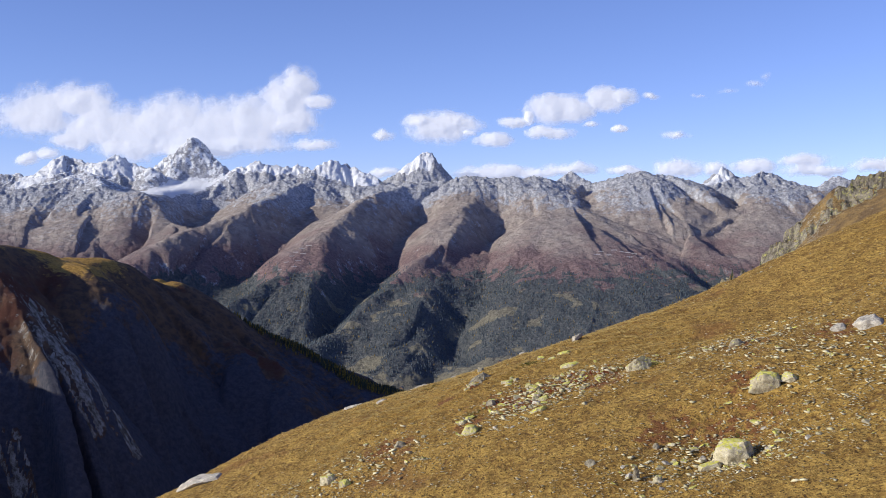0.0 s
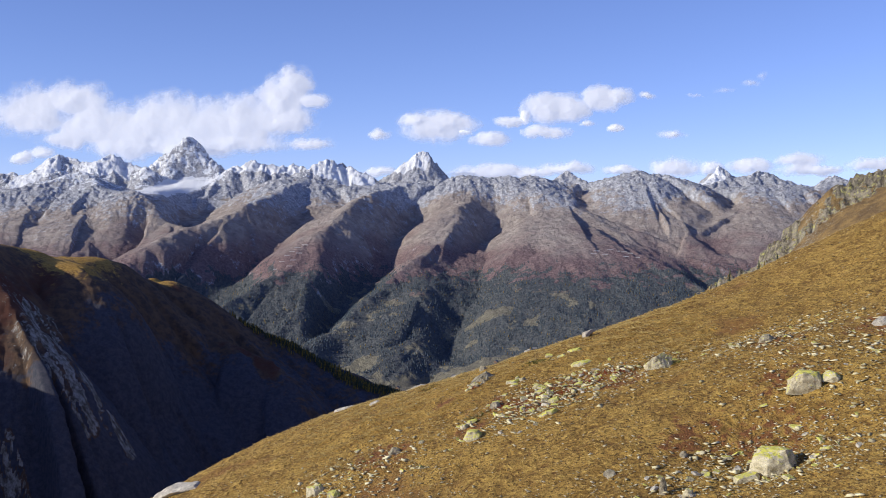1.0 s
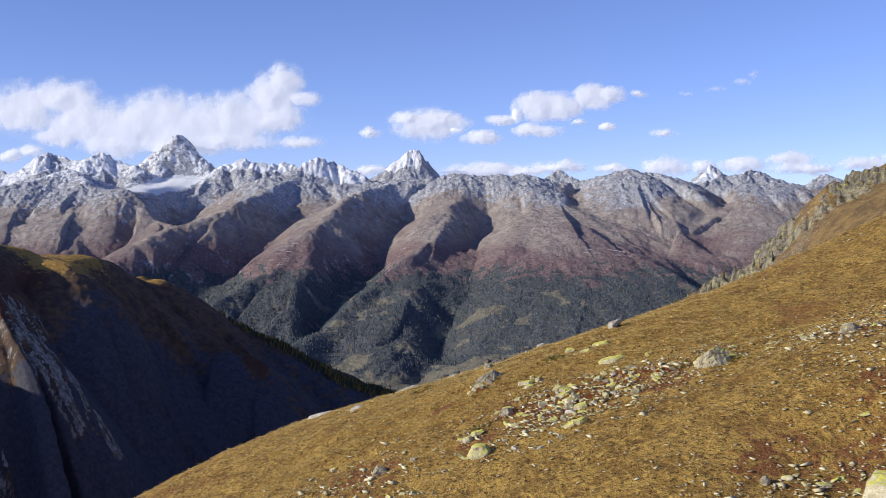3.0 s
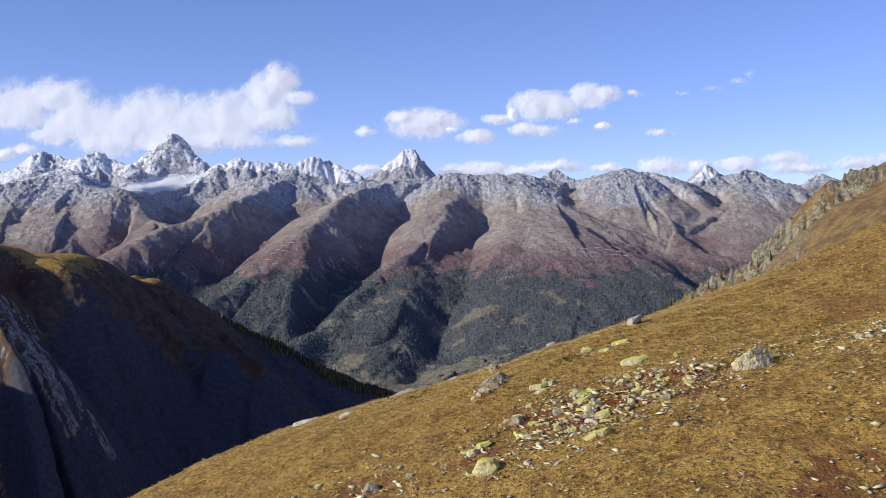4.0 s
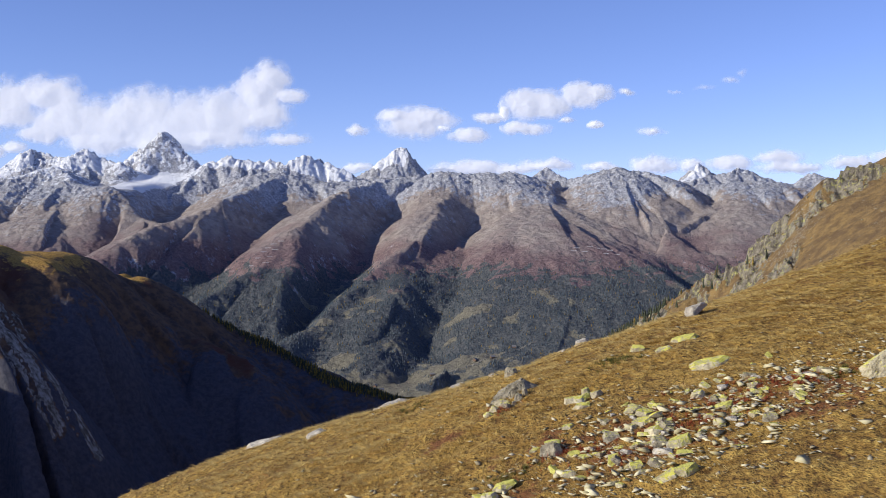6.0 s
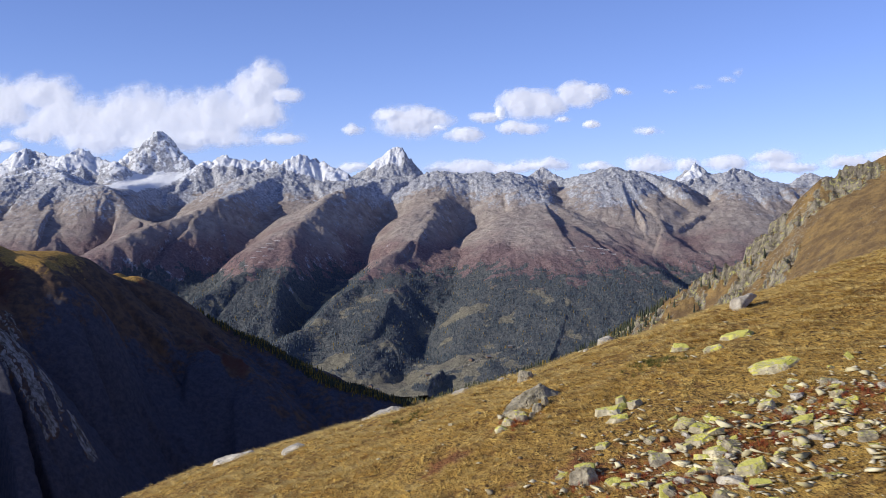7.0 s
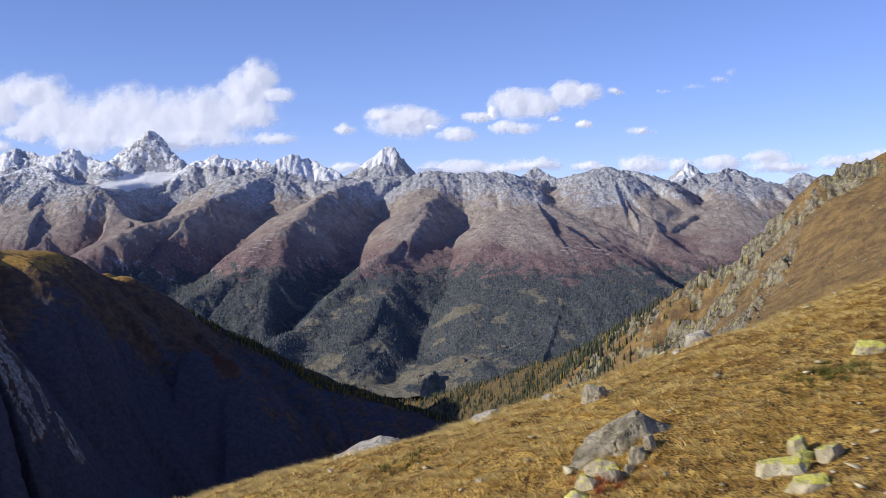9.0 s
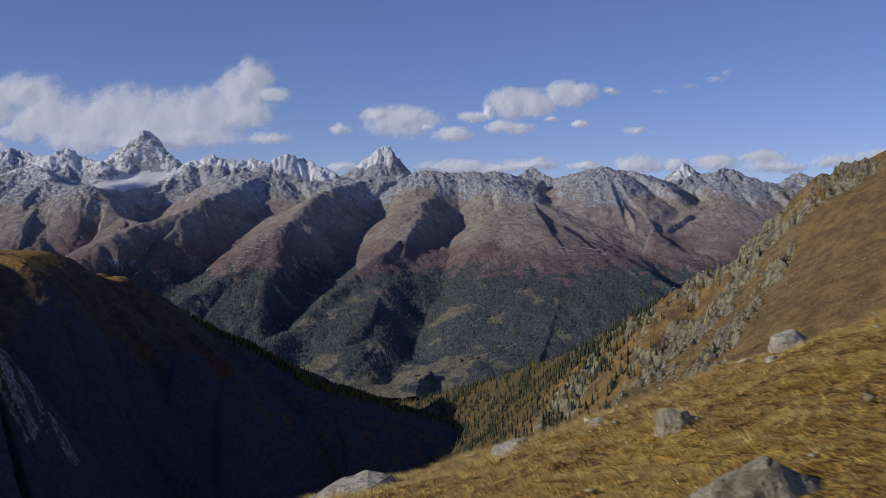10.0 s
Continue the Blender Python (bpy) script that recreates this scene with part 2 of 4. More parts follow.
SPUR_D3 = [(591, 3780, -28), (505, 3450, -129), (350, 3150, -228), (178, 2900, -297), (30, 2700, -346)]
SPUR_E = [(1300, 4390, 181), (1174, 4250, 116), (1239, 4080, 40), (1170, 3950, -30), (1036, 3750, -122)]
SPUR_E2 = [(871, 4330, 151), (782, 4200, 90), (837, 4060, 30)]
GULLIES = [([(210, 4150, 66), (162, 3950, -26), (141, 3700, -117), (120, 3420, -219), (32, 3080, -320), (-17, 2860, -359), (-54, 2750, -375)], 46, 130), ([(-102, 4150, 66), (-140, 3900, -25), (-170, 3700, -98), (-245, 3400, -175), (-349, 3120, -262), (-419, 2950, -329)], 40, 120), ([(-527, 4150, 77), (-561, 3950, 14), (-600, 3650, -78), (-639, 3330, -188)], 34, 120), ([(752, 3800, -40), (821, 3600, -110), (864, 3450, -160)], 20, 130), ([(-942, 4150, 46), (-968, 4000, 14), (-1043, 3800, -53), (-1102, 3650, -97)], 40, 130), ([(-288, 3620, -96), (-309, 3400, -175), (-326, 3120, -270)], 22, 60), ([(320, 3640, -69), (260, 3560, -112), (181, 3420, -176)], 16, 60)]
LEFT_SHOULDER = [(-602, 1735, -30), (-565, 1700, -39), (-528, 1655, -60)]
LEFT_SHOULDER2 = [(-661, 1590, -12), (-604, 1530, -50), (-545, 1460, -100), (-505, 1420, -146)]
# first four points: unseen end, set to light the shoulder and shade the flank
MTN_LEFT = [(-740, 1240, -70), (-765, 1330, -80), (-735, 1480, -95), (-700, 1545, -45), (-661, 1590, -10), (-637, 1650, -14), (-619, 1690, -21), (-600, 1730, -35), (-584,
    1760, -32), (-552, 1800, -34), (-528, 1840, -43), (-497, 1875, -69), (-478, 1900, -80), (-460, 1920, -78), (-437, 1940, -89), (-405, 1950, -117),
    (-349, 1960, -151), (-271, 1960, -187), (-191, 1940, -227), (-130, 1900, -255), (-50, 1880, -272), (43, 1880, -304), (90, 1880, -328), (134, 1880, -354)]
RIGHT_FOOT = [(298, 1260, -67), (225, 1290, -130), (165, 1240, -160), (130, 1180, -180)]
LEFT_RIB2 = [(-480, 1910, -80), (-414, 1860, -143), (-324, 1820, -187), (-256, 1790, -220)]
SPUR_RIGHT = [(548, 1150, 100), (508, 1160, 86), (472, 1170, 72), (438, 1180, 60), (411, 1180, 48), (392, 1180, 30), (370, 1180, 8), (354, 1190, -16),
    (332, 1200, -35), (311, 1220, -47), (298, 1260, -67), (284, 1330, -90), (273, 1450, -120), (260, 1620, -161), (233, 1760, -194), (188, 1900, -230),
    (124, 2050, -273), (59, 2200, -314), (-17, 2330, -350)]
RIGHT_RIB = [(392, 1180, 30), (337, 1080, -22), (287, 1000, -58), (226, 900, -86), (169, 800, -113)]
RIGHT_RIB2 = [(311, 1220, -47), (276, 1140, -76), (225, 1060, -111), (175, 980, -139), (118, 900, -165)]
GLACIER = [(-1126, 4330, 139), (-1083, 4420, 164), (-1040, 4520, 194), (-999, 4640, 227)]
SNOW_A = [(-1408, 4620, 261), (-1359, 4650, 277), (-1304, 4660, 270)]
SNOW_B = [(-474, 4640, 284), (-409, 4640, 261), (-350, 4630, 233), (-303, 4610, 209)]
SNOW_C = [(1040, 4650, 197), (1100, 4655, 204), (1143, 4660, 216)]
SNOW_D = [(-1677, 4570, 220), (-1620, 4600, 240), (-1592, 4620, 257)]
SNOW_E = [(-837, 4640, 268), (-779, 4640, 257), (-708, 4630, 249), (-594, 4640, 261)]
SNOW_F = [(-150, 4790, 291), (-100, 4800, 330), (-72, 4795, 320)]
CLIFF_A = [(-535, 1520, 0), (-515, 1490, 0), (-498, 1463, 0), (-481, 1437, 0), (-462, 1417, 0), (-446, 1398, 0)]
CLIFF_B = [(-455, 1453, -163), (-443, 1445, -185), (-413, 1436, -212), (-415, 1431, -252), (-395, 1426, -274)]
CLIFF_C = [(-507, 1321, -165), (-494, 1310, -187), (-480, 1296, -209)]
PLATEAUS = [(-655, 1600, 26), (-610, 1700, 45), (-560, 1780, 45), (-545, 1680, 42), (-465, 1915, 22)]
SWELLS = [(-30, 95, 14, -0.35), (-15, 88, 10, -0.09), (-14, 108, 9, 2.31), (-5, 104, 7, 0.25), (4, 92, 9, 0.97), (3, 106, 8, -0.65), (10, 74, 10,
    0.76), (14, 88, 9, -0.40), (12, 100, 8, 0.77), (22, 80, 10, 0.03), (24, 98, 10, -1.51), (36, 88, 12, -0.48), (32, 110, 12, 0.61), (2, 80, 9, -0.16),
    (46, 104, 14, 1.08), (-28, 115, 12, -0.82), (17, 69, 4, -1.5), (21, 76, 4, 0.6)]
CLOUD_BANK = [(-1745, 515, 183, 117), (-1574, 571, 165, 82), (-1477, 466, 183, 109), (-1332, 442, 183, 117), (-1161, 466, 207, 134), (-991, 458, 207,
    117), (-820, 478, 183, 117), (-674, 580, 117, 102), (-625, 648, 92, 73), (-557, 575, 87, 36), (-1332, 376, 195, 63), (-1599, 410, 109, 48), (-650,
    490, 117, 73), (-553, 387, 102, 29), (-1794, 328, 58, 31), (-1707, 352, 63, 26), (-918, 393, 268, 53), (-1064, 368, 219, 48)]
CLOUD_MIDDLE = [(-255, 431, 43, 29), (-16, 457, 141, 73), (57, 477, 131, 48), (-89, 489, 82, 34), (228, 408, 92, 34), (313, 489, 73, 26)]
CLOUD_HIGH = [(470, 535, 120, 74), (560, 540, 110, 70), (700, 575, 95, 66), (765, 592, 78, 40), (464, 440, 112, 34), (374, 506, 29, 39), (769, 454, 36,
    20)]
CLOUD_FAINT = [(886, 598, 70, 20), (1013, 427, 95, 34), (640, 480, 60, 20), (110, 440, 60, 24)]
CLOUD_LOW = [(252, 267, 183, 36), (545, 281, 126, 31), (142, 257, 102, 21), (-248, 270, 78, 24), (398, 262, 122, 24), (789, 276, 82, 21)]
CLOUD_LOW_EAST = [(1021, 281, 117, 46), (1184, 281, 65, 31), (1351, 288, 117, 36), (1558, 314, 117, 36), (1620, 275, 158, 26), (1888, 294, 122, 31),
    (2109, 316, 170, 39)]
CLOUD_WISPS = [(1105, 600, 130, 40), (1240, 620, 150, 42), (1350, 652, 110, 44), (1395, 690, 60, 56)]
# stones: place on the map, width and height
LICHEN_BOULDERS = [(17.2, 66.8, 2.9, 1.5), (20.9, 73.2, 2.5, 1.2), (1.95, 81.1, 1.4, 0.62), (22.4, 72.9, 1.7, 0.5), (12.4, 65.2, 0.8, 0.5), (8.1, 93.6, 0.7, 0.3)]
GREY_BOULDERS = [(11.3, 66.0, 0.5, 1.1), (9.05, 69.4, 0.85, 0.5), (3.2, 96.9, 0.68, 0.40), (-3.2, 83.6, 0.95, 0.55), (13.2, 70, 0.5, 0.45), (3.6, 85.4, 0.9, 0.4), (21.7, 83.3, 1.5, 0.6)]
PALE_SLABS = [(-2.2, 102.6, 2.3, 0.55), (-20.4, 95.4, 4.8, 0.6), (-8.2, 101.8, 2.1, 0.45), (-5.4, 98.6, 1.1, 0.3), (0.98, 100.6, 1.0, 0.30), (7.4, 103.6, 0.95, 0.7), (6.0, 100.7, 0.3, 0.14),
              (11.7, 98.6, 1.5, 0.5), (29.8, 79.2, 2.8, 0.8), (28.0, 80.0, 1.5, 0.4), (15.5, 67.6, 0.6, 0.45), (2.6, 100.2, 0.35, 0.15), (-0.9, 101.6, 0.42, 0.16), (17.3, 66.6, 1.35, 0.5)]
LICHEN_SLABS = [(4.95, 89.4, 0.95, 0.2), (5.5, 90.1, 0.42, 0.3), (5.8, 89.5, 0.55, 0.2), (5.4, 89.7, 0.45, 0.14), (10.0, 89.6, 1.9, 0.2), (10.0, 93.6, 1.35, 0.2), (1.4, 83.5, 0.75, 0.2),
                (2.0, 84.0, 0.9, 0.2), (15.6, 66.2, 1.8, 0.3), (6.6, 86.6, 0.7, 0.22), (6.9, 84.5, 0.8, 0.2), (7.4, 83.1, 0.95, 0.26), (6.7, 85.4, 0.85, 0.16), (3.7, 85.6, 0.7, 0.26),
                (8.8, 86.4, 0.6, 0.2), (9.3, 85.0, 0.8, 0.16), (-8.4, 82.0, 1.6, 0.5), (-7.0, 80.0, 1.05, 0.4), (5.1, 88.6, 0.85, 0.18), (7.0, 80.8, 0.85, 0.2), (8.9, 92.3, 0.8, 0.18)]
FOOT_BLOCKS = [(-0.35, -0.75, 0.75, 0.2), (0.2, -0.8, 0.5, 0.22), (0.45, -0.6, 0.4, 0.2), (-0.75, -1.3, 0.55, 0.16), (-0.3, -1.25, 0.5, 0.16), (0.0, -1.1, 0.28, 0.16), (-1.0, -1.7, 0.55, 0.14)]
STONE_FIELDS = [(7.3, 84.0, 2.2, 1.7, 120, 0.25, 0.95), (10.8, 85.4, 2.0, 1.3, 100, 0.2, 0.75), (5.2, 82.6, 2.0, 1.9, 70, 0.2, 0.8), (9.0, 85.0, 2.6, 1.6, 60, 0.2, 0.6), (17.5, 67.5, 3.0, 2.2, 80, 0.2, 0.9),
                (12.0, 67.0, 1.6, 2.5, 40, 0.2, 0.7), (22.0, 83.0, 2.5, 1.8, 45, 0.2, 0.7), (-6.0, 81.5, 3.0, 2.5, 60, 0.2, 0.8), (15.0, 85.5, 1.2, 1.0, 25, 0.2, 0.6),
                (25.0, 75.0, 3.5, 4.0, 40, 0.15, 0.6), (6.0, 95.0, 5.0, 5.0, 16, 0.1, 0.4), (19.0, 73.0, 1.6, 2.2, 20, 0.2, 0.6), (20.5, 65.5, 1.8, 2.2, 30, 0.2, 0.8),
                (12.5, 65.5, 1.2, 2.2, 20, 0.2, 0.7), (26.5, 73.5, 1.5, 1.5, 16, 0.2, 0.6), (24.5, 86.0, 1.6, 1.2, 14, 0.2, 0.6)]
# clearings in the far forest: place and half widths
MEADOWS = [(135, 3150, 75, 50), (240, 3390, 40, 24), (110, 2840, 130, 55), (-30, 2760, 60, 60), (-190, 2900, 40, 30), (-330, 3350, 50, 16), (-250, 3080, 30, 26)]
# far works: place on the map and turn
BARRIERS = [(-499, 3469, 8), (-484, 3492, 4), (-449, 3492, 12), (-472, 3527, 5), (-462, 3560, 0), (-456, 3452, 10), (-449, 3591, 6), (-427, 3603, -4), (-438, 3540, 3),
            (499, 3580, 0), (545, 3603, 3), (587, 3597, -3), (522, 3562, 2), (586, 3551, 0), (487, 3562, 4), (566, 3600, 0), (606, 3590, -4), (624, 3568, -8)]
PYLONS = [(-623, 1650, 20, 14), (-538, 1793, 20, 27), (-444, 1911, 20, 17)]
HUTS = [(36, 2812, 10), (142, 2826, 60), (186, 2838, 20), (245, 2908, 0), (-85, 2694, 30), (-101, 2738, 75)]
ROAD = [(300, 2910), (233, 2880), (159, 2820), (85, 2790), (29, 2800)]
TRACK_BEND = [(29, 2798), (57, 2740), (98, 2720)]


# ---- the shape of the land ----
def wave(x, y, seed=0):
    """Smooth gradient noise, about -0.7 to 0.7, one bump to a unit."""
    ix, iy = np.floor(x).astype(np.int64), np.floor(y).astype(np.int64)
    fx, fy = x - ix, y - iy

    def corner(cx, cy):
        h = ((ix + cx) * 374761393 + (iy + cy) * 668265263 + seed * 1442695041) & 0xFFFFFFFF
        h = ((h ^ (h >> 13)) * 1274126177) & 0xFFFFFFFF
        a = ((h ^ (h >> 16)) & 0xFFFF) * (2 * np.pi / 65536)
        return np.cos(a) * (fx - cx) + np.sin(a) * (fy - cy)

    u, v = fx ** 3 * (fx * (fx * 6 - 15) + 10), fy ** 3 * (fy * (fy * 6 - 15) + 10)
    low = corner(0, 0) * (1 - u) + corner(1, 0) * u
    high = corner(0, 1) * (1 - u) + corner(1, 1) * u
    return low * (1 - v) + high * v


def rough(x, y, size, octaves, gain=0.5, seed=0, sharp=False):
    """Fractal noise; sharp makes crests of it."""
    total, amp = 0 * x, 1.0
    for i in range(octaves):
        n = wave(x / size + 17.3 * i, y / size - 9.1 * i, seed + i)
        total = total + amp * (0.35 - np.abs(n) * 1.4 if sharp else n)
        size, amp = size / 2, amp * gain
    return total


def smooth(v, low, high):
    t = np.clip((v - low) / (high - low), 0, 1)
    return t * t * (3 - 2 * t)


def crest(x, y, points, slope, ribs=0.35, spacing=70.0, blunt=6.0, seed=0, bend=1500.0, lee=1.0):
    """The height of a mountain crest along these points, with ribs and gullies down its flanks, which steepen with the distance bend.
    lee makes the flank on the far side from the sun steeper."""
    best, top, away, along, tilt = (np.full_like(x, v) for v in (-1e9, 0, 0, 0, 1))
    run = 0.0
    for (ax, ay, az), (bx, by, bz) in zip(points, points[1:]):
        dx, dy = bx - ax, by - ay
        long = math.hypot(dx, dy)
        t = np.clip(((x - ax) * dx + (y - ay) * dy) / long ** 2, 0, 1)
        px, py = x - ax - t * dx, y - ay - t * dy
        d, z = np.sqrt(px * px + py * py), az + t * (bz - az)
        side = px * dy - py * dx > 0
        h = z - slope * np.where(side, 1.0, lee) * d
        won = h > best
        best[won], top[won], away[won], tilt[won] = h[won], z[won], d[won], np.where(side, 1.0, lee)[won]
        along[won] = (run + t * long + np.where(side, 911.0, 0.0))[won]
        run += long
    n = wave(along / spacing, away / (5 * spacing), seed) + 0.5 * wave(along / spacing * 2.3, away / (3 * spacing), seed + 5)
    d = np.sqrt(away ** 2 + blunt ** 2) - blunt
    return top - slope * tilt * (1 + ribs * n * smooth(away, 0, spacing)) * (d + d * d / bend)


def near(x, y, points):
    """The distance on the map from a line."""
    best = np.full_like(x, 1e9)
    for (ax, ay, az), (bx, by, bz) in zip(points, points[1:]):
        dx, dy = bx - ax, by - ay
        t = np.clip(((x - ax) * dx + (y - ay) * dy) / (dx * dx + dy * dy), 0, 1)
        best = np.minimum(best, np.hypot(x - ax - t * dx, y - ay - t * dy))
    return best


def valley(x, y):
    return np.maximum(-322 - np.maximum(y - 1600, 0) * 0.053, -375) - 150 * smooth(2000 - y, 0, 330) + 5 * rough(x, y, 160, 4, seed=3)


def far_land(x0, y0):
    """Rounded spurs that run down from the crest and melt into one another, and the sharp peaks behind."""
    low = smooth(3900 - y0, 0, 900)
    x = x0 + 20 * rough(x0, y0, 240, 4, 0.5, 7)
    y = y0 + 20 * rough(x0, y0, 240, 4, 0.5, 8)
    soft = 7.0 + 6.0 * low
    total = 0 * x
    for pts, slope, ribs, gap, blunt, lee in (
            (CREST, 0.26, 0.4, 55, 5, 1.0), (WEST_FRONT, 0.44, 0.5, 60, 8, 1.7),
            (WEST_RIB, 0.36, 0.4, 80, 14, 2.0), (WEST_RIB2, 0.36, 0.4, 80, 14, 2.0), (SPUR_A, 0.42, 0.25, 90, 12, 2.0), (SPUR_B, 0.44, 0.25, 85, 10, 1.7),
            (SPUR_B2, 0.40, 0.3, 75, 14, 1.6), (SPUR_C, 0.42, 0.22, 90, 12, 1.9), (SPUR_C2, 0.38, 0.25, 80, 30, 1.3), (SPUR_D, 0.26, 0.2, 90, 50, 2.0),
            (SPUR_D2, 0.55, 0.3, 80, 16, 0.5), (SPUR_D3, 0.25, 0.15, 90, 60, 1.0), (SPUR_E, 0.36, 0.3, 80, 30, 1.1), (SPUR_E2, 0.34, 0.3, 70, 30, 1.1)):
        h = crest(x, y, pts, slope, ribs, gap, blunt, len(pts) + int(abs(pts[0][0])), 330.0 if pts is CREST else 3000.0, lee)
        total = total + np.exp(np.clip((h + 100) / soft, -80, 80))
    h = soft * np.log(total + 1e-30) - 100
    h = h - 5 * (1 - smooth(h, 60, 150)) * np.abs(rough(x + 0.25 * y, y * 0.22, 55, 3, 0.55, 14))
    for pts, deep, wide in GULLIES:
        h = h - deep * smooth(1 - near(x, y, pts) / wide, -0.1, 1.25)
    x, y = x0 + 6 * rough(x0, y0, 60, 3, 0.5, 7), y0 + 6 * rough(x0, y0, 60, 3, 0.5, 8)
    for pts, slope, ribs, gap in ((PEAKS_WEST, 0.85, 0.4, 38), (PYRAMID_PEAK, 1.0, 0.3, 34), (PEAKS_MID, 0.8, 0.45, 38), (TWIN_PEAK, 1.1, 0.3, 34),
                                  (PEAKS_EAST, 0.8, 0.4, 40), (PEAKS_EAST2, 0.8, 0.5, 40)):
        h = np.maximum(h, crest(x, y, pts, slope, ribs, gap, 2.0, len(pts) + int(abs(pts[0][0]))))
    h = h + 7 * rough(x0, y0, 110, 4, 0.45, 10)
    return np.maximum(h, valley(x, y))


def far_detail(x, y, h):
    """The fine roughness of the range, most on its bare heights, and the glacier."""
    high, peak = smooth(h + 45 * smooth(-x, 800, 1100), 70, 180), smooth(h, 210, 290)
    h = h + (4.5 + 4 * high) * rough(x, y, 60, 6, 0.62, 11, True) + (10 + 10 * peak) * high * rough(x, y, 40, 5, 0.62, 12, True) + 4 * high * rough(x, y, 17, 3, 0.6, 13, True) + 3 * high
    ice, field = crest(x, y, GLACIER, 0.12, 0.0, 90, 20, 9, 4000.0), smooth(1.7 - near(x, y, GLACIER) / 125, 0, 1.3)
    return h * (1 - field) + ice * field


def plateau(x, y):
    """Where dry turf lies on the flat shoulders of the shaded mountain."""
    out = 0 * x
    for px, py, wide in PLATEAUS:
        out = np.maximum(out, np.exp(-((x - px) ** 2 + (y - py) ** 2) / (2 * wide * wide)))
    return out


def left_land(x, y):
    h = crest(x, y, MTN_LEFT, 0.74, 0.30, 60, 18 + 42 * np.maximum(plateau(x, y), smooth(x, -260, -120)), 21, 900.0)
    h = np.maximum(h, 8 + crest(x, y, LEFT_RIB2, 0.75, 0.3, 40, 14, 30, 500.0))
    h = np.maximum(h, crest(x, y, LEFT_SHOULDER, 0.22, 0.2, 40, 40, 32, 60.0, 2.4))
    h = np.maximum(h, crest(x, y, LEFT_SHOULDER2, 0.55, 0.35, 40, 10, 33, 400.0, 1.5))
    h = h + 5 * rough(x, y, 90, 4, 0.42, 23)
    return np.maximum(h, valley(x, y) - 6)


def crags(x, y):
    """Where rock breaks through the sunny spur."""
    lines = np.minimum(near(x, y, SPUR_RIGHT[3:14]) / 52, near(x, y, RIGHT_RIB2) / 62)
    lines = np.minimum(lines, near(x, y, RIGHT_RIB[1:]) / 16)
    lines = np.minimum(lines, near(x, y, RIGHT_FOOT) / 42)
    return smooth(1.15 - lines, 0, 0.5) * smooth(rough(x, y, 50, 4, 0.6, 45), -0.36, 0.0)


def ledges(x, y, z, high):
    """Breaks a slope into cliffs and grassy ledges of about that height."""
    level = z / high + 1.4 * rough(x, y, 70, 4, 0.55, 49) + 0.25 * rough(x, y, 9, 3, 0.6, 50)
    whole = np.floor(level)
    part_up = level - whole
    return high * (0.9 * smooth(part_up, 0.6, 0.9) - 0.9 * part_up)


def right_land(x, y):
    left = 14 * np.logaddexp(0, (392 - x) / 14)
    face = 30 + 0.45 * (x - 392) + 0.122 * (y - 1180) - left * (0.12 + 0.5 * smooth(y, 900, 1180))
    behind = np.maximum(y - 1186, (311 - x) * 0.87 + (y - 1220) * 0.49)
    face = face - 0.9 * 8 * np.logaddexp(0, np.clip(behind / 8, -60, 60))
    h = np.maximum(crest(x, y, SPUR_RIGHT[:11], 1.1, 0.25, 45, 4, 40, 1500.0), crest(x, y, SPUR_RIGHT[9:], 0.80, 0.25, 45, 6, 41, 1500.0))
    h = np.maximum(h, face) + 5.0 * rough(x, y, 90, 4, 0.42, 43)
    return np.maximum(h, valley(x, y) - 6)


def hill(x, y):
    """The turf slope that the flight follows, up to its brow."""
    brow = 102.65 + 0.1437 * x
    z = -14.58 + 0.3296 * x + 0.1862 * (y - 85) - 0.674 * 6.0 * np.logaddexp(0, (y - brow) / 6.0)
    for gx, gy, size, rise in SWELLS:
        z = z + rise * np.exp(-((x - gx) ** 2 + (y - gy) ** 2) / (2 * size * size))
    fade = np.exp(-((np.hypot(x - 8, y - 85) / 120) ** 2))
    return z + fade * (0.22 * rough(x, y, 5.0, 4, 0.5, 61) + 0.17 * rough(x, y, 1.3, 2, 0.6, 62)) + (1 - fade) * 2.0 * rough(x, y, 40, 4, 0.5, 63)


def sheet(name, xs, ys, zs, material, layers=None):
    """A mesh over a grid of points, with its layers as point attributes."""
    rows, cols = xs.shape
    me = bpy.data.meshes.new(name)
    me.vertices.add(rows * cols)
    me.vertices.foreach_set("co", np.stack([xs, ys, zs], -1).astype(np.float32).ravel())
    a = (np.arange(rows - 1)[:, None] * cols + np.arange(cols - 1)[None, :]).ravel()
    quads = np.stack([a, a + 1, a + cols + 1, a + cols], -1)
    me.loops.add(quads.size)
    me.loops.foreach_set("vertex_index", quads.ravel().astype(np.int32))
    me.polygons.add(len(quads))
    me.polygons.foreach_set("loop_start", (np.arange(len(quads)) * 4).astype(np.int32))
    me.update(calc_edges=True)
    me.polygons.foreach_set("use_smooth", np.ones(len(quads), bool))
    for key, values in (layers or {}).items():
        me.attributes.new(key, "FLOAT", "POINT").data.foreach_set("value", values.astype(np.float32).ravel())
    me.materials.append(material)
    return new(name, me)


def fan(turn0, turn1, columns, r):
    """Points of a fan-shaped grid round the origin, by bearing and distance."""
    turn = np.radians(np.linspace(turn0, turn1, columns))[None, :]
    r = r[:, None]
    return np.sin(turn) * r, np.cos(turn) * r


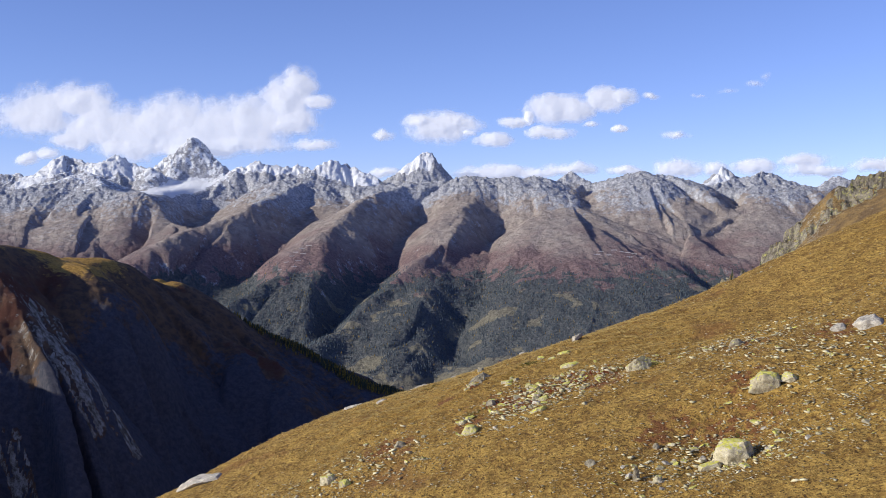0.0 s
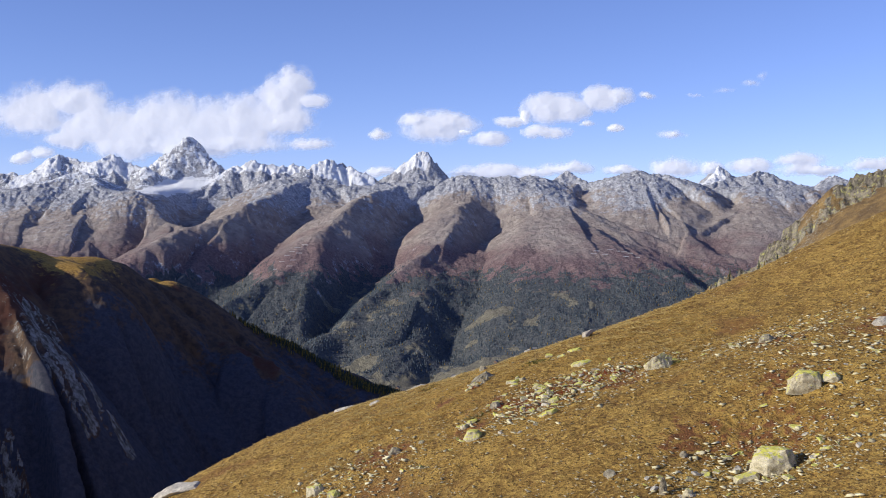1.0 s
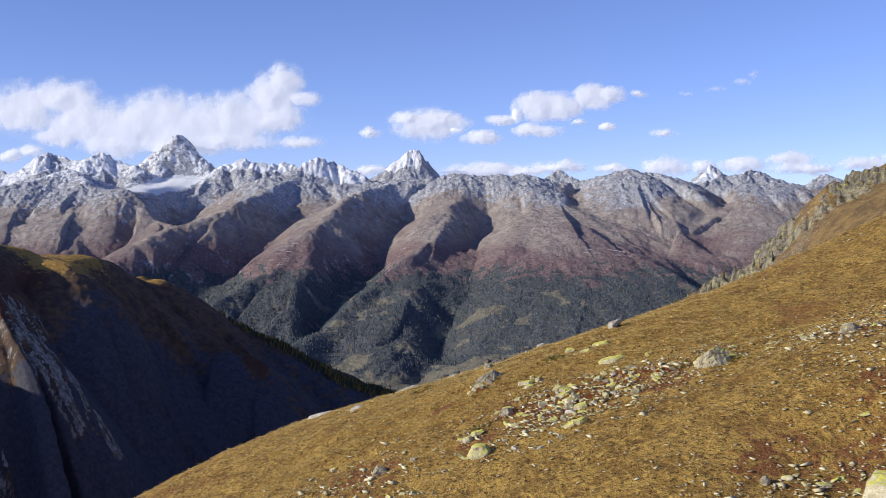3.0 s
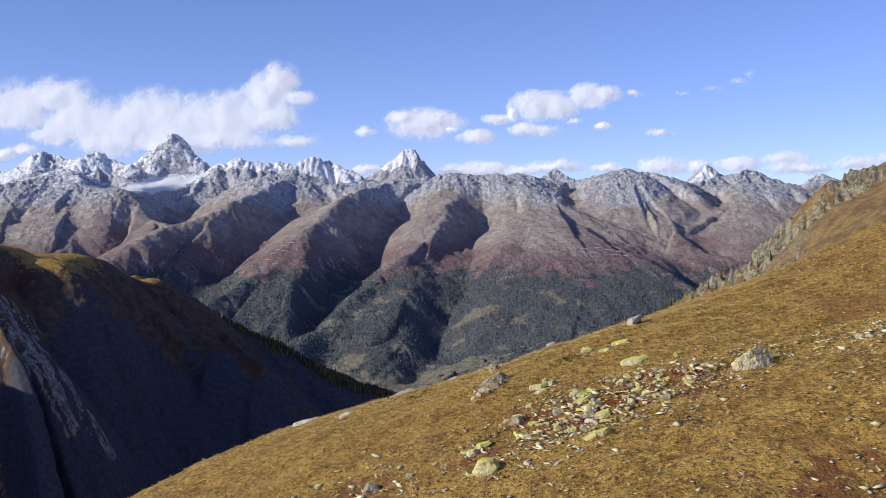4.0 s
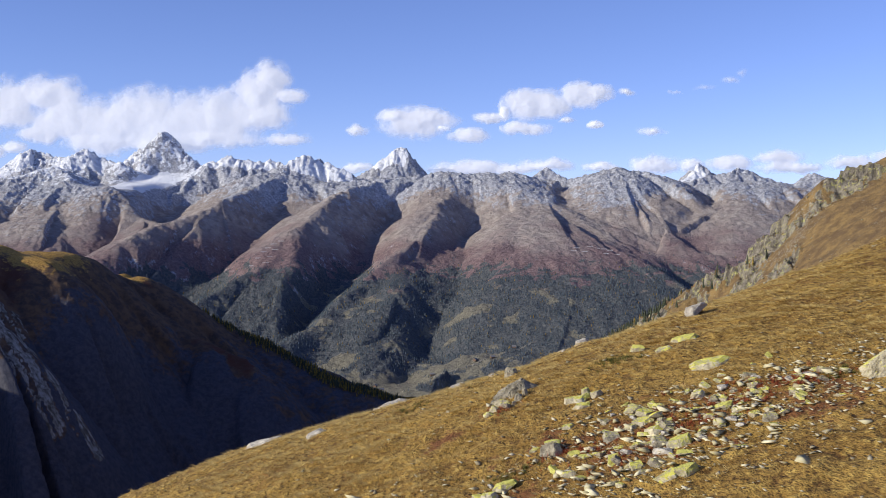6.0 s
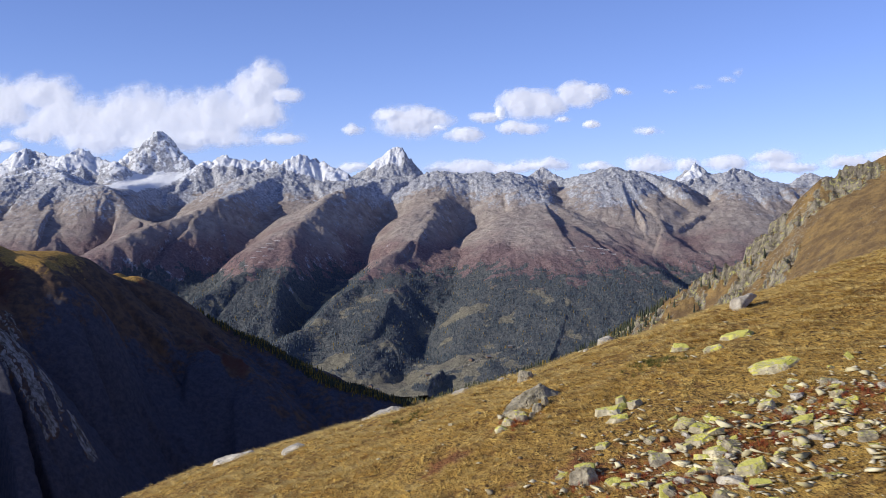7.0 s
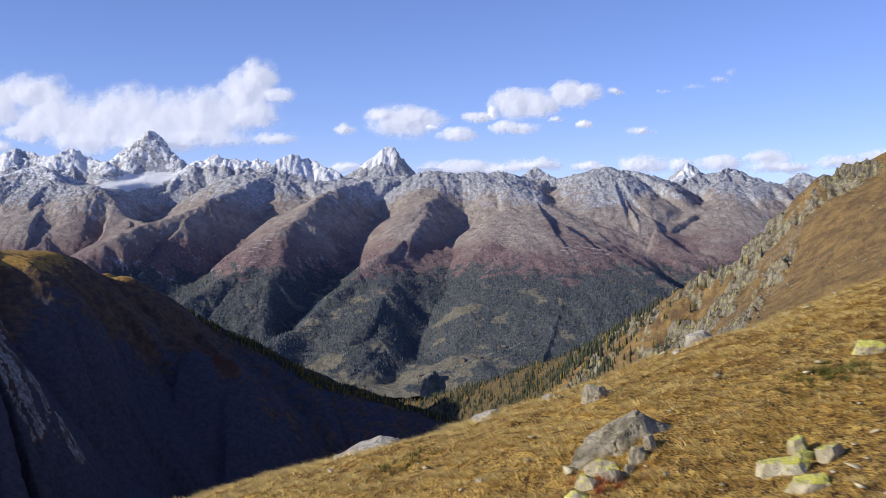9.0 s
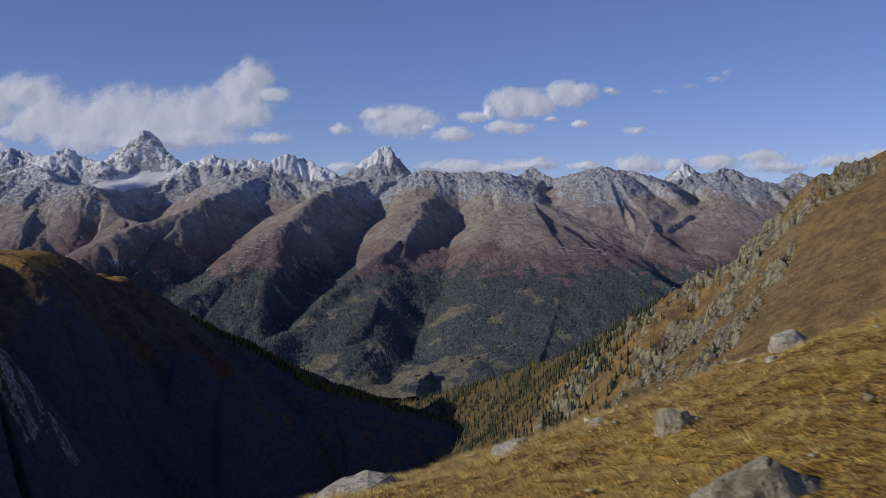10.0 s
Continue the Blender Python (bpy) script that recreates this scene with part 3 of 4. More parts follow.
def steepness(x, y, z):
    """The rise of a grid of heights in metres per metre."""
    xr, xc = np.gradient(x)
    yr, yc = np.gradient(y)
    zr, zc = np.gradient(z)
    det = xr * yc - xc * yr
    gx, gy = (zr * yc - zc * yr) / det, (xr * zc - xc * zr) / det
    return np.hypot(gx, gy)


def erode(x, y, z, power, rounds):
    """Carves stream beds: water runs from point to lowest neighbour, and wears its bed the more of it there is."""
    rows, cols = z.shape
    index = np.arange(rows * cols).reshape(rows, cols)
    cell = np.abs(np.gradient(x)[1] * np.gradient(y)[0]) + np.abs(np.gradient(x)[0] * np.gradient(y)[1])
    z = z.copy()
    for _ in range(rounds):
        best, to, gap = np.zeros_like(z), index.copy(), np.ones_like(z)
        for dr, dc in ((-1, 0), (1, 0), (0, -1), (0, 1), (-1, -1), (-1, 1), (1, -1), (1, 1)):
            a = (slice(max(dr, 0), rows + min(dr, 0)), slice(max(dc, 0), cols + min(dc, 0)))
            b = (slice(max(-dr, 0), rows + min(-dr, 0)), slice(max(-dc, 0), cols + min(-dc, 0)))
            far = np.hypot(x[a] - x[b], y[a] - y[b])
            fall = (z[b] - z[a]) / far
            won = fall > best[b]
            best[b] = np.where(won, fall, best[b])
            to[b] = np.where(won, index[a], to[b])
            gap[b] = np.where(won, far, gap[b])
        order = np.argsort(z, axis=None)
        down, steps = to.ravel().tolist(), order.tolist()
        water = cell.ravel().tolist()
        for k in reversed(steps):
            if down[k] != k:
                water[down[k]] += water[k]
        wear = (power * np.array(water).reshape(rows, cols) ** 0.45 / gap).ravel().tolist()
        flat = z.ravel().tolist()
        for k in steps:
            d = down[k]
            if d != k and flat[d] < flat[k]:
                flat[k] = (flat[k] + wear[k] * flat[d]) / (1 + wear[k])
        z = np.array(flat).reshape(rows, cols)
    return z


def ease(z):
    """Takes the teeth off a grid of heights."""
    out = z.copy()
    out[1:-1, 1:-1] = 0.4 * z[1:-1, 1:-1] + 0.15 * (z[:-2, 1:-1] + z[2:, 1:-1] + z[1:-1, :-2] + z[1:-1, 2:])
    return out


# the far range
y, x = np.meshgrid(np.linspace(2560, 4885, 400), np.tan(np.radians(np.linspace(-26, 26, 1020))), indexing="ij")
x = x * y
z = far_detail(x, y, ease(ease(erode(x, y, far_land(x, y), 0.014, 3))))
steep = steepness(x, y, z)
line = z + 25 * rough(x, y, 300, 3, 0.5, 71)
belt = z + 80 * rough(x, y, 300, 4, 0.6, 73)
glacier = np.full_like(x, 1e9)
for pts, wide in ((GLACIER, 84), (SNOW_A, 48), (SNOW_B, 44), (SNOW_C, 36), (SNOW_D, 44), (SNOW_E, 30), (SNOW_F, 30)):
    glacier = np.minimum(glacier, near(x, y, pts) / wide)
snow = 0.50 * smooth(line, 110, 250) * (1 - 0.7 * smooth(steep, 0.7, 1.3)) + 1.2 * (1 - smooth(glacier, 0.6, 1.3))
snow = snow + 0.22 * smooth(line, 225, 300) + 0.22 * smooth(-x, 500, 1100) * smooth(line, 40, 160)
FOREST_EDGE = -118
forest_far = smooth(FOREST_EDGE - line - 55 * rough(x, y, 45, 4, 0.6, 74), -30, 40) * smooth(z, -372, -350)
meadow = smooth(rough(x, y, 100, 5, 0.6, 72) + 0.32 * smooth(-z, 300, 360), 0.36, 0.46)
for mx, my, wide, deep in MEADOWS:
    ragged = np.hypot((x - mx) / wide, (y - my) / deep) + 0.5 * rough(x, y, 40, 4, 0.6, 75)
    meadow = np.maximum(meadow, 1 - smooth(ragged, 0.8, 1.0))
forest_far = forest_far * (1 - meadow)
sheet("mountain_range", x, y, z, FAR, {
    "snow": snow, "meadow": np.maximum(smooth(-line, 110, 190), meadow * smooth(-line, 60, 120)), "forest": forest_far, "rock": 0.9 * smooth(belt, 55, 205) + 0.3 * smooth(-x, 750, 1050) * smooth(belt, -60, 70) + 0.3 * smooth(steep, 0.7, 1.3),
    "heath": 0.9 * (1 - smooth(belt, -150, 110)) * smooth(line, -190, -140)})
tagged(bpy.data.objects["mountain_range"], "snow-dusted grey alpine range above russet heath and dark forest", "mountain range", "", "structure")
FAR_GRID = (x, y, z, forest_far)

# the shaded mountain across the side valley
x, y = fan(-44, 9, 600, np.linspace(1000, 2120, 280))
z = ease(erode(x, y, left_land(x, y), 0.03, 3))
broken = smooth(near(x, y, MTN_LEFT), 10, 90) * (1 - plateau(x, y))
z = z + smooth(z, -345, -315) * ((1.0 + 3.0 * broken) * rough(x, y, 40, 6, 0.6, 24, True) + 6.0 * broken * rough(x + 0.4 * y, 0.5 * y - 0.2 * x, 48, 4, 0.6, 25))
steep = steepness(x, y, z)
MTN_DROP = near(x, y, MTN_LEFT) + 40 * rough(x, y, 70, 4, 0.6, 83)
cliff = np.minimum(np.minimum(near(x, y, CLIFF_A) / 30, near(x, y, CLIFF_B) / 17), near(x, y, CLIFF_C) / 16)
cliff = 0.86 * smooth(1.25 - cliff, 0, 0.9) * smooth(rough(0.8 * y + 0.6 * x, 0.35 * x, 13, 4, 0.65, 82), -0.22, 0.05)
gold = plateau(x, y)
# here the forest layer lays the painted shade tint, spared on sunlit ledges
sheet("mountain_shaded", x, y, z, SHADE_TINTED_SIDE, {
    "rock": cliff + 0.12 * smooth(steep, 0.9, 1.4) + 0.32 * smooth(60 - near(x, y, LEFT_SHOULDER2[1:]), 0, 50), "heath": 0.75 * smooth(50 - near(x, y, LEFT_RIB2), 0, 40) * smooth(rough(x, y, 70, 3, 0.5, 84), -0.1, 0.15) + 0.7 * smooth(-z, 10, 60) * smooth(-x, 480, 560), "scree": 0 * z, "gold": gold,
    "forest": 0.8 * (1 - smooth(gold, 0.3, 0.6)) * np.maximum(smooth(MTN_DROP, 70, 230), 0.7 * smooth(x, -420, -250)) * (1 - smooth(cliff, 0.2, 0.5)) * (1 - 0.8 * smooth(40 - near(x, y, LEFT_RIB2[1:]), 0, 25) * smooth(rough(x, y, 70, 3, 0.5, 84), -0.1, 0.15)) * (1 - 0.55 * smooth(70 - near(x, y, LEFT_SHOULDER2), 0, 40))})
tagged(bpy.data.objects["mountain_shaded"], "steep mountain flank in shade with pale cliff streaks", "mountain", "", "structure")
LEFT_GRID = (x, y, z, smooth(-z, 120, 200))

# the sunny spur with its crags
x, y = fan(-8, 34, 640, np.geomspace(480, 2500, 330))
z = ease(erode(x, y, right_land(x, y), 0.012, 3))
crag = crags(x, y)
z = z + smooth(z, -345, -315) * (2.0 * rough(x, y, 40, 6, 0.6, 44, True) + crag * (3 + ledges(x, y, z, 18.0) + 0.6 * ledges(y, x, z, 6.0) + 3.5 * rough(x, y, 16, 5, 0.66, 46, True)))
steep = steepness(x, y, z)
sheet("mountain_sunny", x, y, z, SIDE, {
    "rock": crag * (0.3 + 0.7 * smooth(steep, 0.35, 0.85)) + 0.15 * smooth(steep, 0.9, 1.4), "heath": 0.2 + 0 * z,
    "scree": 0.28 * smooth(40 - near(x, y, RIGHT_RIB), 0, 40) + 0.22 * smooth(rough(x, y, 80, 4, 0.6, 47), -0.1, 0.3), "forest": smooth(y + 1.6 * (-120 - z), 1250, 1550) * 0.55})
tagged(bpy.data.objects["mountain_sunny"], "sunny brown mountain spur with grey crags and scree", "mountain", "", "structure")
RIGHT_GRID = (x, y, z, smooth(y + 1.6 * (-120 - z) + 90 * rough(x, y, 60, 3, 0.5, 48), 1000, 1330))

# the valley floor, out to the horizon on all sides
r = np.concatenate([np.linspace(0, 2600, 40), np.linspace(2700, 4930, 14)])
x, y = fan(0, 360, 121, r)
sheet("ground", x, y, valley(x, y) - 9, SIDE, {"heath": 0 * x, "forest": 0 * x, "rock": 0 * x, "scree": 0 * x})
tagged(bpy.data.objects["ground"], "dry autumn valley floor below the mountains", "ground", "", "structure")

# the turf slope: fine where the flight comes low, coarse further off
def stretch(marks, steps):
    return np.concatenate([np.linspace(a, b, n, endpoint=False) for a, b, n in zip(marks, marks[1:], steps)] + [[marks[-1]]])


gx = stretch((-420, -120, -45, 60, 160, 460), (24, 50, 270, 50, 24))
gy = stretch((-420, -60, 55, 122, 200, 420), (24, 45, 230, 50, 20))
x, y = np.meshgrid(gx, gy)
z = hill(x, y)
z = np.maximum(z, valley(x, y) - 12)
BARE = [(7, 84.5, 4.0), (12, 84, 3.0), (4, 86, 2.6), (20, 75, 2.2), (22, 83, 2.5), (14, 72, 3.0), (-4, 84, 3.0), (2, 83, 2.0), (18, 70, 3.5), (0, 90, 1.0), (28, 80, 3)]
bare = 0 * x
for bx, by, size in BARE:
    bare = np.maximum(bare, 0.68 * np.exp(-((x - bx) ** 2 + (y - by) ** 2) / (2 * size ** 2)))
sheet("slope", x, y, z, TURF, {"bare": bare})
tagged(bpy.data.objects["slope"], "golden dry grass mountainside strewn with stones", "ground", "", "structure")


# ---- helpers for things ----
def part(name, verts, faces, material, parent=None, label="", flat=True):
    """One mesh object, under a thing or on its own."""
    me = bpy.data.meshes.new(name)
    me.from_pydata([tuple(v) for v in verts], [], [tuple(f) for f in faces])
    me.materials.append(material)
    if not flat:
        me.polygons.foreach_set("use_smooth", np.ones(len(me.polygons), bool))
    me.update()
    ob = new(name, me)
    if parent:
        ob.parent = parent
    return tagged(ob, label)


def many(name, verts, tris, material):
    """A large mesh of triangles from arrays."""
    me = bpy.data.meshes.new(name)
    me.vertices.add(len(verts))
    me.vertices.foreach_set("co", verts.astype(np.float32).ravel())
    me.loops.add(tris.size)
    me.loops.foreach_set("vertex_index", tris.astype(np.int32).ravel())
    me.polygons.add(len(tris))
    me.polygons.foreach_set("loop_start", (np.arange(len(tris)) * 3).astype(np.int32))
    me.update(calc_edges=True)
    me.materials.append(material)
    return new(name, me)


def spread(verts, tris, places, sizes, turns, tall=None):
    """Copies of a small shape, turned and scaled, joined into arrays."""
    c, s = np.cos(turns)[:, None], np.sin(turns)[:, None]
    vx, vy, vz = verts[:, 0][None], verts[:, 1][None], verts[:, 2][None]
    sx, sz = sizes[:, None], (sizes if tall is None else tall)[:, None]
    out = np.stack([(c * vx - s * vy) * sx + places[:, :1], (s * vx + c * vy) * sx + places[:, 1:2], vz * sz + places[:, 2:3]], -1)
    index = tris[None] + (np.arange(len(places)) * len(verts))[:, None, None]
    return out.reshape(-1, 3), index.reshape(-1, 3)


def pool(pieces):
    """Several (verts, tris) as one."""
    verts, tris, n = [], [], 0
    for v, t in pieces:
        verts.append(v)
        tris.append(t + n)
        n += len(v)
    return np.concatenate(verts), np.concatenate(tris)


rng = np.random.default_rng(7)

# ---- clouds, beyond the last peaks ----
def cloud_material():
    m = Tree("cloud", 1.0)
    out = m.nodes["Material Output"]
    soft = m.nodes.new("ShaderNodeBsdfTranslucent")
    face = m.nodes.new("ShaderNodeBsdfDiffuse")
    clear = m.nodes.new("ShaderNodeBsdfTransparent")
    # added emission whitens the faces that the sun leaves dark
    glow = m.nodes.new("ShaderNodeEmission")
    glow.inputs[0].default_value, glow.inputs[1].default_value = (0.90, 0.92, 1.0, 1), 0.36
    soft.inputs[0].default_value = face.inputs[0].default_value = (0.9, 0.9, 0.9, 1)
    body, lit, edge = (m.nodes.new("ShaderNodeMixShader") for _ in range(3))
    body.inputs[0].default_value = 0.5
    m.links.new(face.outputs[0], body.inputs[1])
    m.links.new(soft.outputs[0], body.inputs[2])
    add = m.nodes.new("ShaderNodeAddShader")
    m.links.new(body.outputs[0], add.inputs[0])
    m.links.new(glow.outputs[0], add.inputs[1])
    thick = m.math("ADD", m.attr("thickness"), m.math("MULTIPLY", m.math("SUBTRACT", m.noise(70, 6, 0.58), 0.5), 0.75))
    m.set(edge.inputs[0], m.step(thick, -0.24, 0.52))
    m.links.new(clear.outputs[0], edge.inputs[1])
    m.links.new(add.outputs[0], edge.inputs[2])
    m.links.new(edge.outputs[0], out.inputs[0])
    return m.mat


CLOUD = cloud_material()


def cloud(puffs, seed, label, thin=0.0):
    """A cloud bank of puffs (x, z, half width, half height), billowing towards the viewer and thinning out at its edges."""
    px = np.array(puffs, float)
    x0, x1 = (px[:, 0] - 1.5 * px[:, 2]).min() - 30, (px[:, 0] + 1.5 * px[:, 2]).max() + 30
    z0, z1 = (px[:, 1] - 1.5 * px[:, 3]).min() - 30, (px[:, 1] + 1.5 * px[:, 3]).max() + 30
    x, z = np.meshgrid(np.arange(x0, x1, 5.0), np.arange(z0, z1, 5.0))
    wx = x + 18 * rough(x, z, 110, 4, 0.6, seed)
    wz = z + 13 * rough(x, z, 90, 4, 0.6, seed + 9)
    density = np.full_like(x, -1.0)
    for cx, cz, rx, rz in puffs:
        d = 1 - np.hypot((wx - cx) / rx, (wz - cz) / (rz * np.where(wz < cz, 0.8, 1.1)))
        density = np.maximum(density, d) + 0.25 * np.maximum(np.minimum(density, d), 0)
    density = density + 0.20 * rough(x, z, 80, 4, 0.5, seed + 3) - thin
    rim = np.minimum(np.minimum(x - x0, x1 - x), np.minimum(z - z0, z1 - z))
    density = density - 1.5 * (1 - smooth(rim, 0, 25))
    lump = np.sqrt(np.maximum(density, 0))
    depth = 4900 - 20 * lump - 12 * lump * rough(x, z, 150, 2, 0.4, seed + 4)
    ob = sheet("cloud", x, depth, z, CLOUD, {"thickness": density})
    return tagged(ob, label, "cloud", "clouds over the range", "structure")


WHITE_BANK = "broad white fair-weather cloud bank behind the snowy peaks"
cloud(CLOUD_BANK, 101, WHITE_BANK)
cloud(CLOUD_MIDDLE, 111, "small white cumulus cloud in a blue sky")
cloud(CLOUD_HIGH, 121, "small white cumulus cloud in a blue sky")
cloud(CLOUD_LOW, 131, "low white cloud just above the mountain crest")
cloud(CLOUD_LOW_EAST, 141, "low white cloud just above the mountain crest")
cloud(CLOUD_FAINT, 161, "thin wisp of white cloud in a blue sky", 0.46)
cloud(CLOUD_WISPS, 151, "thin wisp of white cloud in a blue sky", 0.80)

# ---- woods ----
def needle_material(name, low, high):
    m = Tree(name, 0.9)
    return m.color(m.mix(m.island(), low, high))


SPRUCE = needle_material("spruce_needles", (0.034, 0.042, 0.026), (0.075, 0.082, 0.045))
# spruce again, lifted and blued: distance haze put into the needle colour
HAZED_SPRUCE = needle_material("hazed_spruce_needles", (0.054, 0.074, 0.090), (0.098, 0.120, 0.134))
LARCH = needle_material("larch_needles", (0.14, 0.105, 0.022), (0.32, 0.215, 0.035))


def conifer(tiers, sides, seed):
    """A conifer one metre high: ragged tiers of drooping branches round a leader."""
    r = np.random.default_rng(seed)
    verts, tris = [], []
    for i in range(tiers):
        low, high = 0.06 + 0.86 * i / tiers, min(1.0, 0.06 + 0.86 * (i + 1.75) / tiers)
        wide = 0.21 * (1 - 0.86 * i / tiers) * r.uniform(0.85, 1.15)
        top = len(verts)
        verts.append((0, 0, high))
        for k in range(2 * sides):
            a = math.pi * k / sides + r.uniform(-0.2, 0.2)
            w = wide * (r.uniform(0.9, 1.2) if k % 2 == 0 else r.uniform(0.5, 0.7))
            verts.append((w * math.cos(a), w * math.sin(a), low + (0.0 if k % 2 == 0 else 0.05) + r.uniform(-0.02, 0.02)))
        for k in range(2 * sides):
            tris.append((top, top + 1 + k, top + 1 + (k + 1) % (2 * sides)))
    n = len(verts)
    for k in range(4 if tiers > 2 else 0):
        a = math.pi / 2 * k
        verts += [(0.018 * math.cos(a), 0.018 * math.sin(a), -0.05), (0.012 * math.cos(a), 0.012 * math.sin(a), 0.4)]
    for k in range(4 if tiers > 2 else 0):
        j = (k + 1) % 4
        tris += [(n + 2 * k, n + 2 * j, n + 2 * j + 1), (n + 2 * k, n + 2 * j + 1, n + 2 * k + 1)]
    return np.array(verts), np.array(tris)


def wood(name, grid, count, tiers, sides, high, material, label, seed, keep, clump=0.0):
    """Conifers on a piece of land, where its wood layer says."""
    gx, gy, gz, cover = grid
    r = np.random.default_rng(seed)
    weight = cover * keep(gx, gy, gz) * np.clip(0.5 + clump * rough(gx, gy, 60, 3, 0.6, seed), 0, 1)
    weight = weight[:-1, :-1].ravel() * np.repeat(np.diff(gx[:, 0] ** 2 + gy[:, 0] ** 2), gx.shape[1] - 1)
    pick = r.choice(len(weight), count, p=weight / weight.sum())
    row, col = np.divmod(pick, gx.shape[1] - 1)
    u, v = r.random(count), r.random(count)

    def between(g):
        return (g[row, col] * (1 - u) + g[row, col + 1] * u) * (1 - v) + (g[row + 1, col] * (1 - u) + g[row + 1, col + 1] * u) * v

    places = np.stack([between(gx), between(gy), between(gz)], -1)
    tall = high * r.uniform(0.55, 1.2, count)
    kinds = r.integers(0, 3, count)
    pieces = []
    for k in range(3):
        mask = kinds == k
        pieces.append(spread(*conifer(tiers, sides, seed + k), places[mask], tall[mask] * r.uniform(0.8, 1.15, mask.sum()), r.uniform(0, 6.3, mask.sum()), tall[mask]))
    return tagged(many(name, *pool(pieces), material), label, "forest", "", "stuff")


def anywhere(x, y, z):
    return 1.0 + 0 * x


wood("far_forest", FAR_GRID, 32000, 2, 3, 7.0, HAZED_SPRUCE, "dark spruce forest on the lower mountain slopes", 201, anywhere, 0.6)
wood("far_larches", FAR_GRID, 2500, 2, 3, 6.0, LARCH, "yellowing larches among the far spruce forest", 211, anywhere, 0.8)
wood("spur_forest", RIGHT_GRID, 6500, 4, 3, 10.0, SPRUCE, "dark spruces on the lower end of the sunny spur", 221, lambda x, y, z: smooth(y, 980, 1150) * smooth(240 - near(x, y, SPUR_RIGHT), 0, 90), 1.2)
wood("spur_larches", RIGHT_GRID, 700, 5, 4, 9.0, LARCH, "yellow larches on the lower end of the sunny spur", 231, lambda x, y, z: smooth(y, 980, 1150) * smooth(200 - near(x, y, SPUR_RIGHT), 0, 60), 1.0)
wood("shaded_forest", LEFT_GRID, 1500, 4, 4, 8.5, SPRUCE, "spruces on the crest of the shaded mountain", 241,
     lambda x, y, z: smooth(26 - near(x, y, MTN_LEFT), 0, 20), 0.6)
wood("shaded_larches", LEFT_GRID, 900, 4, 4, 8.5, LARCH, "golden larches on the crest of the shaded mountain", 251,
     lambda x, y, z: smooth(30 - near(x, y, MTN_LEFT), 0, 20), 0.6)

# ---- stones on the turf slope ----
def ground_at(x, y):
    return float(hill(np.array([[float(x)]]), np.array([[float(y)]]))[0, 0])


def hull(points):
    bm = bmesh.new()
    for p in points:
        bm.verts.new(p)
    got = bmesh.ops.convex_hull(bm, input=bm.verts)
    bmesh.ops.delete(bm, geom=[v for v in bm.verts if not v.link_faces], context="VERTS")
    return bm


def boulder_mesh(name, seed, wide, deep, high, corners=13, cuts=2, wear=0.05, top=(0.35, 0.72)):
    """A broken block: a many-cornered hull with a flattish top, split fine, worn and pitted. Its foot is a little below zero."""
    r = random.Random(seed)
    points = []
    tip = Vector((r.uniform(-0.25, 0.25), r.uniform(-0.2, 0.2), 1.0))
    for i in range(corners):
        a = 6.283 * (i + r.uniform(-0.35, 0.35)) / corners
        for level, size in ((-0.5, 1.0), (r.uniform(0.25, 0.55), r.uniform(0.85, 1.08)), (1.0, r.uniform(*top))):
            if r.random() < 0.75:
                w = 0.5 * size * r.uniform(0.8, 1.05)
                h = level + 0.35 * (tip.x * math.cos(a) + tip.y * math.sin(a)) * (level > 0.9) + r.uniform(-0.07, 0.07)
                points.append(Vector((w * math.cos(a) * wide, w * math.sin(a) * deep, h * high)))
    bm = hull(points)
    bmesh.ops.triangulate(bm, faces=bm.faces)
    for _ in range(cuts):
        bmesh.ops.subdivide_edges(bm, edges=bm.edges, cuts=1, use_grid_fill=True)
    size = (wide + deep + high) / 3
    if cuts > 2:
        bmesh.ops.smooth_vert(bm, verts=bm.verts, factor=0.25, use_axis_x=True, use_axis_y=True, use_axis_z=True)
    bm.normal_update()
    for v in bm.verts:
        p = v.co / size * 1.7 + Vector((seed * 3.1, 0, 0))
        bed = noise.noise(Vector((p.x * 0.6, p.y * 0.6, p.z * 4.0)))
        v.co += v.normal * size * (wear * noise.fractal(p * 1.6, 1.0, 2.1, 4) + 0.7 * wear * bed)
    me = bpy.data.meshes.new(name)
    bm.to_mesh(me)
    bm.free()
    return me


def stone(name, x, y, mesh, material, turn, label, group="", tilt=(0, 0), sink=0.0, scale=1.0):
    if not mesh.materials:
        mesh.materials.append(material)
    ob = new(name, mesh)
    ob.matrix_basis = pose(x, y, ground_at(x, y) - sink, tilt[0], tilt[1], turn) @ Matrix.Scale(scale, 4)
    return tagged(ob, label, "rock", group)


for i, (x, y, wide, high) in enumerate(LICHEN_BOULDERS):
    stone("boulder", x, y, boulder_mesh("boulder", 300 + i, wide, wide * 0.8, high * 0.75, 7, 3, 0.05, (0.5, 0.9)), YELLOW if i in (2, 5) else LICHEN, 0, "weathered boulder blotched with yellow lichen on dry grass",
          "boulders on the slope")
for i, (x, y, wide, high) in enumerate(GREY_BOULDERS):
    stone("boulder", x, y, boulder_mesh("boulder", 340 + i, wide, wide * 0.8, high * 0.7, 8, 3, 0.06), GREY, 0, "grey weathered boulder half sunk in dry grass", "boulders on the slope")
